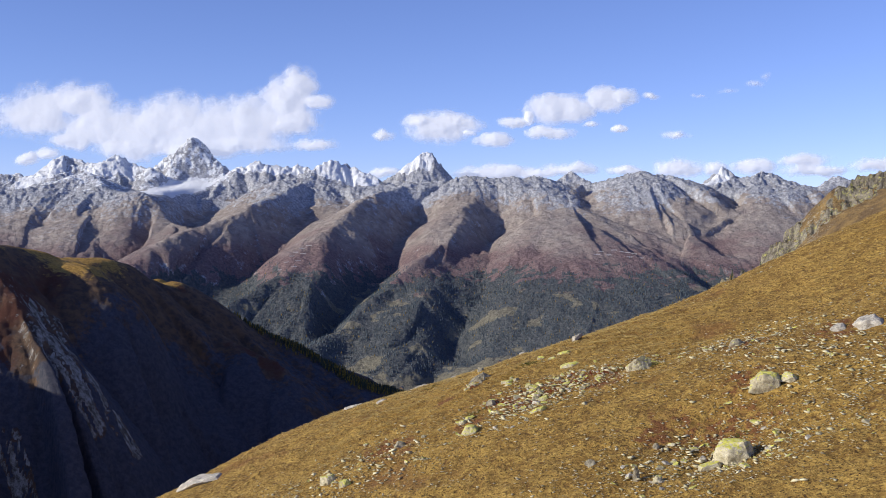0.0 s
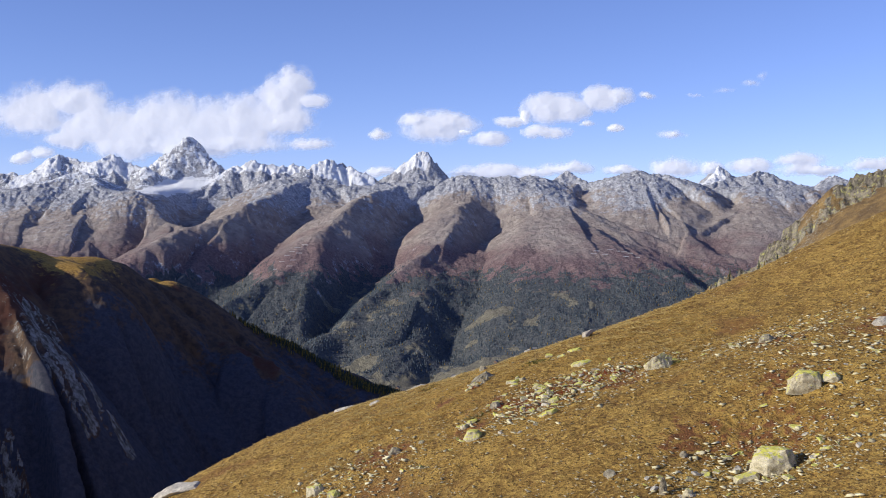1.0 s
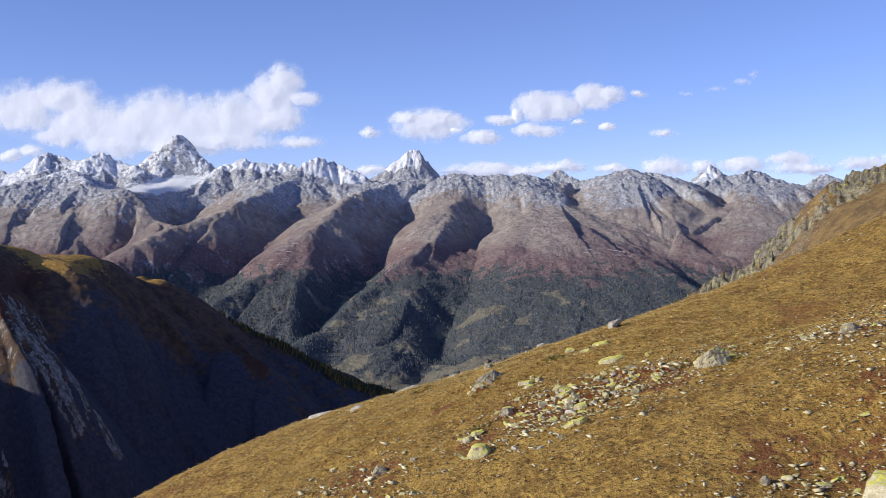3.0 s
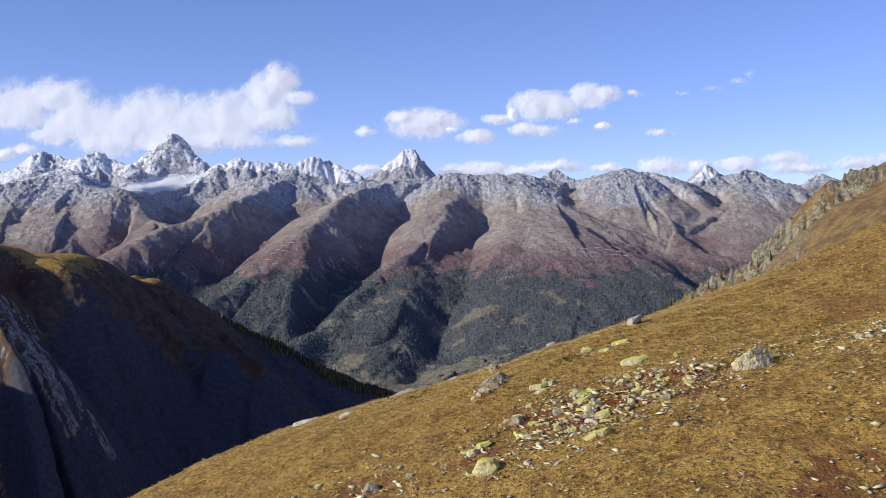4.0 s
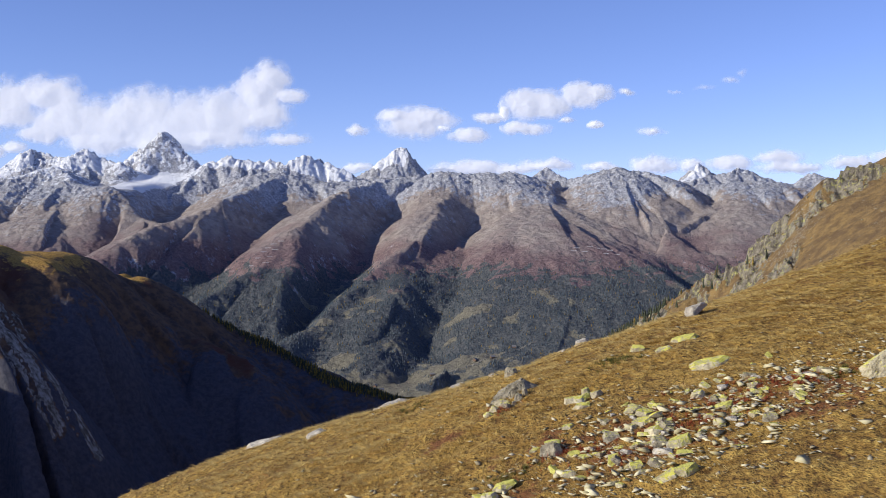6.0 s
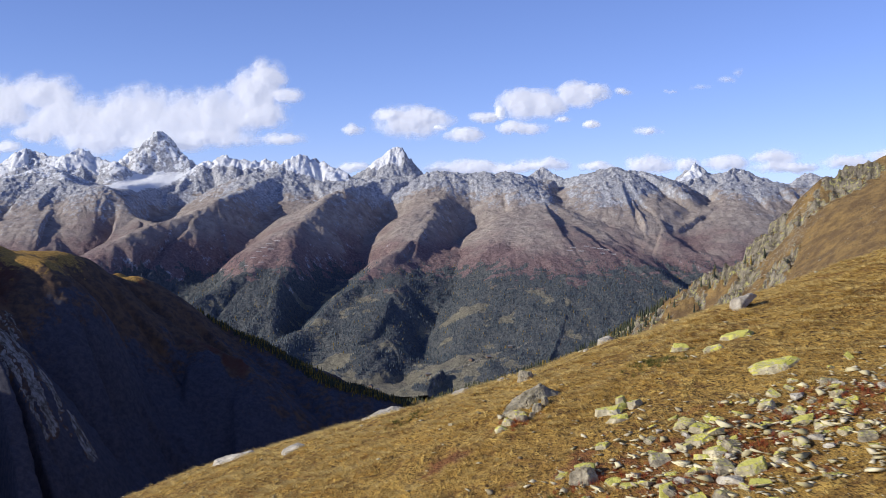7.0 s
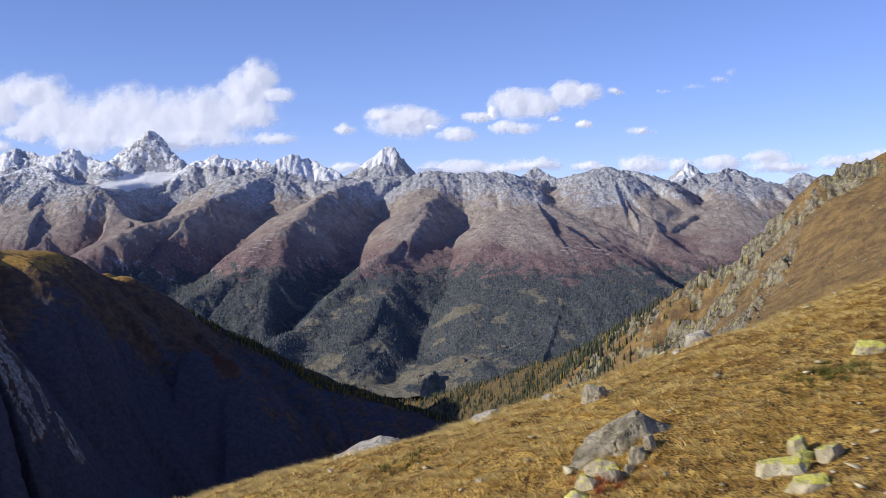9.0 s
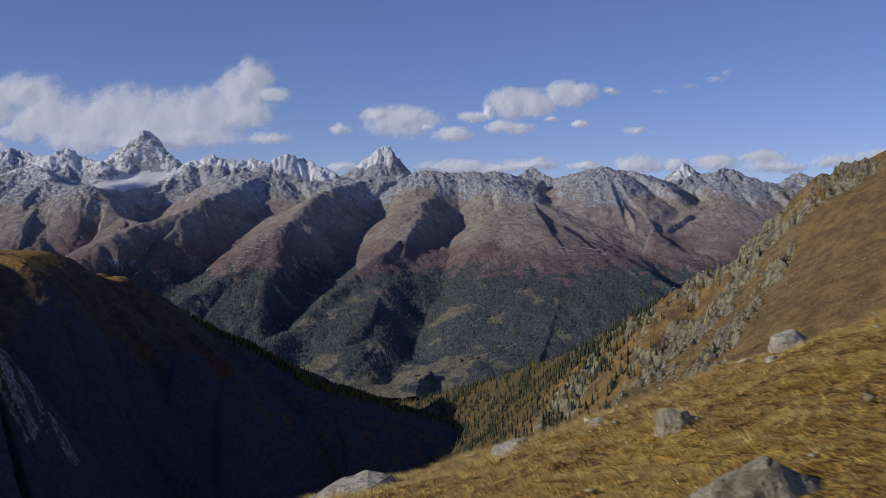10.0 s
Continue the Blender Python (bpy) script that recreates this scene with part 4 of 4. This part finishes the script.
for i, (x, y, wide, high) in enumerate(PALE_SLABS):
    stone("rock_slab", x, y, boulder_mesh("rock_slab", 380 + i, wide, wide * 0.9, high * 0.62, 7, 3, 0.045, (0.5, 0.9)), PALE, 0, "pale grey rock slab breaking through the turf", "pale rock slabs",
          (0, -19))
for i, (x, y, wide, high) in enumerate(LICHEN_SLABS):
    stone("flat_stone", x, y, boulder_mesh("flat_stone", 420 + i, wide, wide * 0.7, 0.95 * high, 7, 2, 0.04, (0.65, 0.98)), YELLOW if i % 2 else LICHEN, 0, "flat stone crusted with yellow-green lichen", "flat stones",
          (0, -16))

# the boulder that the flight passes: a pale tilted back, a broken dark lee side, and a litter of blocks at its foot
def hewn_mesh(name, corners, seed, cuts=4):
    """A block given by its corners, split fine, cracked along its bedding and worn."""
    r = random.Random(seed)
    bm = hull([Vector((x + r.uniform(-0.05, 0.05), y + r.uniform(-0.05, 0.05), z)) for x, y, z in corners])
    bmesh.ops.triangulate(bm, faces=bm.faces)
    for _ in range(cuts):
        bmesh.ops.subdivide_edges(bm, edges=bm.edges, cuts=1, use_grid_fill=True)
    bm.normal_update()
    for v in bm.verts:
        p = v.co * 2.2
        crack = abs(noise.noise(Vector((p.x * 0.7 + p.z * 1.6, p.y * 0.5, p.z * 2.5 - p.x))))
        v.co += v.normal * (0.04 * noise.fractal(p * 1.7, 1.0, 2.1, 5) - 0.05 * max(0, 0.10 - crack) / 0.10)
    me = bpy.data.meshes.new(name)
    bm.to_mesh(me)
    bm.free()
    return me


SPLIT_CORNERS = [(-1.10, -0.35, -0.50), (-1.0, 0.3, -0.4), (-0.7, -0.6, -0.28), (-0.6, 0.5, -0.05), (-0.2, -0.45, 0.20), (-0.15, 0.4, 0.30), (0.15, -0.25, 0.44), (0.22, 0.25, 0.50),
                 (0.42, 0.0, 0.46), (0.50, -0.45, 0.10), (0.86, -0.1, 0.20), (0.84, 0.3, 0.22), (0.55, 0.55, 0.1), (0.45, -0.7, -0.1), (0.0, -0.75, -0.2), (0.9, 0.2, -0.1), (-0.5, -0.75, -0.45),
                 (0.6, 0.6, -0.2), (-0.9, 0.4, -0.6)]
LEANING_CORNERS = [(-0.85, -0.3, -0.75), (-0.7, -0.5, -0.6), (-0.95, 0.2, 0.1), (-0.78, -0.3, 0.35), (-0.2, -0.4, 0.80), (0.3, 0.0, 1.02), (0.85, 0.1, 0.78), (1.05, 0.3, 0.45), (1.0, -0.2, 0.2),
                   (0.3, -0.6, -0.2), (-0.3, -0.6, -0.6), (0.5, 0.6, 0.3), (-0.6, 0.6, 0.0), (0.2, 0.5, -0.5)]
stone("leaning_boulder", 14.6, 84.4, hewn_mesh("leaning_boulder", LEANING_CORNERS, 6), LICHEN, 0, "pale leaning boulder streaked with yellow lichen among rubble")
stone("split_boulder", 3.05, 92.5, hewn_mesh("split_boulder", SPLIT_CORNERS, 5), DARK, 4, "large split boulder with a pale tilted back and broken lee side", "", (0, 0), 0.0, 1.0)
for i, (dx, dy, wide, high) in enumerate(FOOT_BLOCKS):
    stone("broken_block", 2.85 + dx, 92.2 + dy, boulder_mesh("broken_block", 460 + i, wide, wide * 0.7, high, 9, 2, 0.04), LICHEN if i % 3 == 0 else GREY, 40 * i,
          "broken block at the foot of a boulder", "blocks at the boulder")

# loose stones: the larger ones one by one, the gravel as one litter
shapes = [boulder_mesh("loose_stone", 500 + i, 1.0, r0, h0, 6, 1, 0.03, (0.7, 1.0)) for i, (r0, h0) in
          enumerate(((0.8, 0.13), (0.55, 0.17), (0.9, 0.11), (0.5, 0.15), (0.85, 0.20), (0.6, 0.09), (0.75, 0.25), (0.45, 0.12)))]
stony = [LICHEN, PALE, YELLOW, LICHEN, GREY, YELLOW, LICHEN, YELLOW]
spots = []
for cx, cy, sx, sy, count, low, high in STONE_FIELDS:
    for _ in range(count):
        spots.append((rng.normal(cx, sx), rng.normal(cy, sy), low + (high - low) * rng.random() ** 2.2))
spots.sort(key=lambda s: -s[2])
for i, (x, y, size) in enumerate(spots[:290]):
    k = i % 8
    stone("loose_stone", x, y, shapes[k], stony[k], rng.uniform(0, 360), "loose angular lichen-grown stone lying on the turf" if stony[k] in (LICHEN, YELLOW) else "loose angular grey stone lying on the turf",
          "loose stones on the slope", (rng.uniform(-16, 16), -17 + rng.uniform(-18, 18)), 0.02 * size, size)


def pebble(seed):
    r = random.Random(seed)
    lean = r.uniform(-0.4, 0.4)
    corners = [(r.uniform(-0.5, 0.5), r.uniform(-0.4, 0.4), r.uniform(-0.14, 0.20)) for _ in range(8)]
    bm = hull([Vector((x, y, z + lean * x)) for x, y, z in corners])
    bmesh.ops.triangulate(bm, faces=bm.faces)
    bm.verts.index_update()
    v, t = np.array([tuple(p.co) for p in bm.verts]), np.array([[q.index for q in f.verts] for f in bm.faces])
    bm.free()
    return v, t


def litter(name, count, weight, low, high, material, label, seed):
    """Small stones over the slope, thicker where weight says."""
    r = np.random.default_rng(seed)
    x, y = r.uniform(-28, 48, count * 12), r.uniform(52, 118, count * 12)
    keep = r.random(count * 12) < weight(x, y)
    x, y = x[keep][:count], y[keep][:count]
    places = np.stack([x, y, hill(x, y) + 0.04], -1)
    size = low + (high - low) * r.random(len(x)) ** 2.2
    kinds = r.integers(0, 5, len(x))
    pieces = [spread(*pebble(seed + k), places[kinds == k], size[kinds == k], r.uniform(0, 6.3, (kinds == k).sum())) for k in range(5)]
    return tagged(many(name, *pool(pieces), material), label, "gravel", "", "stuff")


def litter_material(name, low, high):
    m = Tree(name, 0.9)
    col = m.mix(m.island(), low, high)
    return m.color(m.mix(m.step(m.noise(0.05, 4, 0.7), 0.55, 0.7), col, (0.50, 0.48, 0.10)))


GRAVEL = litter_material("gravel", (0.22, 0.175, 0.105), (0.62, 0.56, 0.39))


def stone_weight(x, y):
    w = 0.035 + 0.25 * smooth(rough(x, y, 9, 3, 0.55, 91), 0.05, 0.45)
    for cx, cy, sx, sy, count, low, high in STONE_FIELDS:
        w = w + 0.5 * min(count / 90, 1) * np.exp(-((x - cx) ** 2 / (2 * (1.4 * sx) ** 2) + (y - cy) ** 2 / (2 * (1.4 * sy) ** 2)))
    return np.minimum(w, 1) * (1 - 0.88 * smooth(y, 84, 91))


def field_weight(x, y):
    w = 0 * x
    for cx, cy, sx, sy, count, low, high in STONE_FIELDS:
        w = np.maximum(w, min(count / 90, 1) * np.exp(-((x - cx) ** 2 / (2 * (1.05 * sx) ** 2) + (y - cy) ** 2 / (2 * (1.05 * sy) ** 2))))
    return 0.75 * w * (1 - smooth(y, 86.5, 89))


CREAM = litter_material("cream_rubble", (0.36, 0.31, 0.17), (0.74, 0.67, 0.44))
litter("rubble", 4200, field_weight, 0.14, 0.70, CREAM, "cream and lichen-yellow rubble in the stone fields", 640)
litter("stone_litter", 9500, stone_weight, 0.06, 0.34, GRAVEL, "pale lichen-spotted stones scattered over the dry turf", 600)

def boulders_on(grid, count, low, high, keep, name, label, seed):
    """Fallen rocks on a mountainside in the middle distance."""
    gx, gy, gz, _ = grid
    r = np.random.default_rng(seed)
    pick = r.choice(gx.size, count, p=(keep(gx, gy, gz) / keep(gx, gy, gz).sum()).ravel())
    places = np.stack([gx.ravel()[pick], gy.ravel()[pick], gz.ravel()[pick]], -1) + r.uniform(-1.5, 1.5, (count, 3)) * (1, 1, 0.0)
    size = low + (high - low) * r.random(count) ** 3
    kinds = r.integers(0, 5, count)
    pieces = [spread(*pebble(seed + k), places[kinds == k], size[kinds == k], r.uniform(0, 6.3, (kinds == k).sum()), size[kinds == k] * 1.2) for k in range(5)]
    return tagged(many(name, *pool(pieces), ROCKFALL), label, "rocks", "", "stuff")


def rockfall_material():
    m = Tree("rockfall", 0.9)
    col = m.mix(m.island(), (0.20, 0.175, 0.125), (0.42, 0.375, 0.28))
    return m.color(m.mix(m.step(m.noise(1.2, 4, 0.7), 0.52, 0.7), col, (0.36, 0.37, 0.17)))


ROCKFALL = rockfall_material()
boulders_on(RIGHT_GRID, 9000, 0.7, 4.2, lambda x, y, z: smooth(-y, -1450, -1250) * smooth(z, -240, -200) * (0.08 + crags(x, y) + 0.7 * smooth(45 - near(x, y, RIGHT_RIB), 0, 40)
            + 0.35 * smooth(rough(x, y, 80, 4, 0.6, 47), -0.1, 0.3)), "spur_rocks", "grey lichen-spotted boulders strewn over the sunny spur", 620)

# ---- grass ----
def blade_material(name, low, middle, high):
    m = Tree(name, 0.85)
    mixed = m.mix(m.step(m.noise(0.7, 6, 0.7), 0.40, 0.58), low, middle)
    return m.color(m.mix(m.island(), mixed, high))


STRAW = blade_material("straw_grass", (0.42, 0.265, 0.06), (0.62, 0.43, 0.12), (0.74, 0.56, 0.21))


def tuft(seed, blades, lay, thick=0.025):
    """A tussock of one metre across: fine blades that arch outwards and lean over down the slope."""
    r = np.random.default_rng(seed)
    verts, tris = [], []
    for i in range(blades):
        a, reach, high = r.uniform(0, 6.283), r.uniform(0.15, 0.75), r.uniform(0.4, 1.0)
        out = 0.30 * r.random()
        bx, by = out * math.cos(a), out * math.sin(a)
        cx, cy = math.cos(a + 1.57) * thick, math.sin(a + 1.57) * thick
        n = len(verts)
        verts += [(bx - cx, by - cy, -0.12), (bx + cx, by + cy, -0.12), (bx + math.cos(a) * reach + lay[0], by + math.sin(a) * reach + lay[1], high * (1 - 0.5 * reach))]
        tris += [(n, n + 1, n + 2)]
    return np.array(verts), np.array(tris)


def grass(name, count, x0, x1, y0, y1, low, high, seed, blades):
    r = np.random.default_rng(seed)
    x, y = r.uniform(x0, x1, count * 2), r.uniform(y0, y1, count * 2)
    bare = 0 * x
    for bx, by, wide in BARE:
        bare = np.maximum(bare, 0.8 * np.exp(-((x - bx) ** 2 + (y - by) ** 2) / (2 * wide ** 2)))
    edge = np.minimum(np.minimum(x - x0, x1 - x), np.minimum(y - y0, y1 - y))
    keep = r.random(len(x)) < (0.62 + 0.6 * rough(x, y, 1.6, 3, 0.6, 95)) * (1 - bare) * smooth(edge, 0, 8)
    x, y = x[keep][:count], y[keep][:count]
    places = np.stack([x, y, hill(x, y)], -1)
    size = r.uniform(low, high, len(x)) * (1 + 0.9 * rough(x, y, 2.0, 3, 0.55, 96))
    kinds = r.integers(0, 4, len(x))
    pieces = [spread(*tuft(seed + k, blades, (-0.22, 0.05), 0.5 / blades), places[kinds == k], 1.3 * size[kinds == k], r.uniform(-0.6, 0.6, (kinds == k).sum()), 0.4 * size[kinds == k]) for k in range(4)]
    return tagged(many(name, *pool(pieces), STRAW), "dry straw-coloured grass tussocks on the slope", "grass", "", "stuff")


grass("near_grass", 25000, -14, 24, 78, 116, 0.14, 0.36, 700, 36)
grass("far_grass", 14000, -32, 52, 50, 120, 0.12, 0.28, 710, 14)


def cushions(name, spots, size, material, label, seed):
    """Low cushions of dwarf shrubs or moss."""
    r = np.random.default_rng(seed)
    x = np.concatenate([r.normal(cx, wide, count) for cx, cy, wide, count in spots])
    y = np.concatenate([r.normal(cy, wide * 0.7, count) for cx, cy, wide, count in spots])
    places = np.stack([x, y, hill(x, y)], -1)
    pieces = [spread(*tuft(seed + k, 34, (-0.05, 0)), places[k::3], size * r.uniform(0.6, 1.3, len(x[k::3])), r.uniform(0, 6.3, len(x[k::3]))) for k in range(3)]
    return tagged(many(name, *pool(pieces), material), label, "shrubs", "", "stuff")


def leaf_material(name, low, high):
    m = Tree(name, 0.8)
    return m.color(m.mix(m.island(), low, high))


RUST, MOSS = leaf_material("rust_leaves", (0.20, 0.028, 0.014), (0.40, 0.11, 0.035)), leaf_material("moss", (0.055, 0.06, 0.012), (0.15, 0.145, 0.03))
cushions("bilberry", [(10.6, 85.6, 0.9, 60), (12.2, 85.4, 0.7, 40), (8.6, 84.8, 1.2, 50), (6.2, 83.8, 1.2, 40), (21.5, 73.6, 0.6, 20), (4.0, 84.8, 0.8, 30), (2.6, 90.8, 0.5, 20)],
         0.22, RUST, "rust-red autumn bilberry between the stones", 720)
cushions("moss_cushions", [(15.6, 84.4, 0.45, 50), (2.3, 84.7, 0.35, 40), (7.2, 92.6, 0.5, 50), (13.2, 85.2, 0.3, 25), (-1.0, 97.0, 0.4, 25), (18.0, 69.6, 0.4, 20)],
         0.2, MOSS, "olive green moss and heather cushions", 730)

# ---- works of people, far off ----
def box(x0, x1, y0, y1, z0, z1):
    verts = [(x, y, z) for x in (x0, x1) for y in (y0, y1) for z in (z0, z1)]
    return verts, [(0, 1, 3, 2), (4, 6, 7, 5), (0, 4, 5, 1), (2, 3, 7, 6), (0, 2, 6, 4), (1, 5, 7, 3)]


def plain_material(name, low, high, rough_value, size, metal=0.0):
    m = Tree(name, rough_value)
    m.shader.inputs["Metallic"].default_value = metal
    return m.color(m.mix(m.step(m.noise(size, 4, 0.6), 0.3, 0.7), low, high))


STEEL = plain_material("weathered_steel", (0.52, 0.51, 0.50), (0.72, 0.71, 0.69), 0.6, 0.8)
LATTICE = plain_material("grey_lattice", (0.20, 0.20, 0.21), (0.30, 0.30, 0.31), 0.6, 0.8)
WALL, ROOF = plain_material("old_timber", (0.14, 0.09, 0.06), (0.24, 0.16, 0.11), 0.85, 0.6), plain_material("slate_roof", (0.16, 0.155, 0.15), (0.26, 0.25, 0.245), 0.8, 0.5)
TRACK = plain_material("gravel_track", (0.17, 0.16, 0.13), (0.26, 0.24, 0.20), 0.95, 2.0)


def land_at(grid, x, y):
    k = np.argmin((grid[0] - x) ** 2 + (grid[1] - y) ** 2)
    return float(grid[2].ravel()[k])


barrier = None
for i, (x, y, turn) in enumerate(BARRIERS):
    here = pose(x, y, land_at(FAR_GRID, x, y), 0, 0, turn)
    if barrier is None:
        barrier = new("avalanche_barrier")
        barrier.empty_display_size = 1
        for k in range(4):
            part("rail", *box(-9, 9, -0.12, 0.12, 0.6 + 0.75 * k, 0.95 + 0.75 * k), STEEL, barrier)
        for k in range(5):
            part("post", *box(-8.8 + 4.4 * k - 0.15, -8.8 + 4.4 * k + 0.15, 0.14, 0.5, -1.5, 3.5), STEEL, barrier)
        barrier.matrix_basis = here
        tagged(barrier, "pale steel avalanche barrier with rails on the heath slope", "barrier", "avalanche barriers")
    else:
        copy_thing(barrier, here)


def beam(a, b, w):
    """A thin square bar from a to b."""
    a, b = Vector(a), Vector(b)
    q = (b - a).to_track_quat("Z", "Y").to_matrix()
    verts = [tuple(p + q @ Vector((w * sx, w * sy, 0))) for p in (a, b) for sx, sy in ((-1, -1), (1, -1), (1, 1), (-1, 1))]
    return verts, [(0, 1, 5, 4), (1, 2, 6, 5), (2, 3, 7, 6), (3, 0, 4, 7), (3, 2, 1, 0), (4, 5, 6, 7)]


def merge(pieces):
    verts, faces = [], []
    for v, f in pieces:
        faces += [tuple(k + len(verts) for k in face) for face in f]
        verts += v
    return verts, faces


pylon = None
for x, y, turn, high in PYLONS:
    here = pose(x, y, land_at(LEFT_GRID, x, y) - 1, 0, 0, turn) @ Matrix.Scale(high / 30, 4)
    if pylon is None:
        pylon = new("power_pylon")
        corners = ((-1, -1), (1, -1), (1, 1), (-1, 1))
        for sx, sy in corners:
            part("leg", *beam((3 * sx, 3 * sy, 0), (0.5 * sx, 0.5 * sy, 30), 0.16), LATTICE, pylon)
        for k in range(7):
            z0, z1 = 4 * k, 4 * k + 4
            w0, w1 = 3 - 2.5 * z0 / 30, 3 - 2.5 * z1 / 30
            part("bracing", *merge([beam((w0 * a[0], w0 * a[1], z0), (w1 * b[0], w1 * b[1], z1), 0.09) for a, b in zip(corners, corners[1:] + corners[:1])]), LATTICE, pylon)
        for z in (20, 24, 28):
            part("cross_arm", *merge([beam((-5, 0, z), (5, 0, z), 0.14), beam((-5, 0, z), (0, 0, z + 1.6), 0.1), beam((5, 0, z), (0, 0, z + 1.6), 0.1)]), LATTICE, pylon)
        pylon.matrix_basis = here
        tagged(pylon, "grey lattice power pylon on the mountain crest", "pylon", "power pylons")
    else:
        copy_thing(pylon, here)

hut = None
for x, y, turn in HUTS:
    here = pose(x, y, land_at(FAR_GRID, x, y) - 0.5, 0, 0, turn)
    if hut is None:
        hut = new("mountain_hut")
        part("wall", [(-5, -4, 0), (5, -4, 0), (5, 4, 0), (-5, 4, 0), (-5, -4, 4.5), (5, -4, 4.5), (5, 4, 4.5), (-5, 4, 4.5), (-5, 0, 7.5), (5, 0, 7.5)],
             [(0, 1, 5, 4), (2, 3, 7, 6), (1, 2, 6, 9, 5), (3, 0, 4, 8, 7)], WALL, hut)
        for side in (-1, 1):
            part("roof", [(-5.8, side * 4.8, 4.2), (5.8, side * 4.8, 4.2), (5.8, 0, 7.8), (-5.8, 0, 7.8), (-5.8, side * 4.8, 4.5), (5.8, side * 4.8, 4.5), (5.8, 0, 8.1), (-5.8, 0, 8.1)],
                 [(0, 1, 2, 3), (4, 5, 6, 7), (0, 1, 5, 4), (1, 2, 6, 5), (3, 0, 4, 7), (2, 3, 7, 6)], ROOF, hut)
        part("door", *box(-0.6, 0.6, -4.12, -4.02, 0.4, 2.5), ROOF, hut)
        hut.matrix_basis = here
        tagged(hut, "small dark timber hut with a grey roof on a meadow", "hut", "huts on the valley meadow")
    else:
        copy_thing(hut, here)


def ribbon(name, points, wide, label):
    """A track draped over the far land."""
    verts, faces = [], []
    fine = []
    for a, b in zip(points, points[1:]):
        fine += [(a[0] + (b[0] - a[0]) * k / 24, a[1] + (b[1] - a[1]) * k / 24) for k in range(24)]
    for k, (x, y) in enumerate(fine):
        nx, ny = fine[min(k + 1, len(fine) - 1)][0] - fine[max(k - 1, 0)][0], fine[min(k + 1, len(fine) - 1)][1] - fine[max(k - 1, 0)][1]
        long = math.hypot(nx, ny)
        for s in (-1, 1):
            px, py = x - s * ny / long * wide / 2, y + s * nx / long * wide / 2
            verts.append((px, py, land_at(FAR_GRID, px, py) + 1.2))
    faces = [(2 * k, 2 * k + 1, 2 * k + 3, 2 * k + 2) for k in range(len(fine) - 1)]
    return tagged(part(name, verts, faces, TRACK), label, "road", "", "structure")


ribbon("road", ROAD, 5.0, "pale gravel road across the valley meadow")
ribbon("track", TRACK_BEND, 4.0, "pale gravel track bending down the meadow")
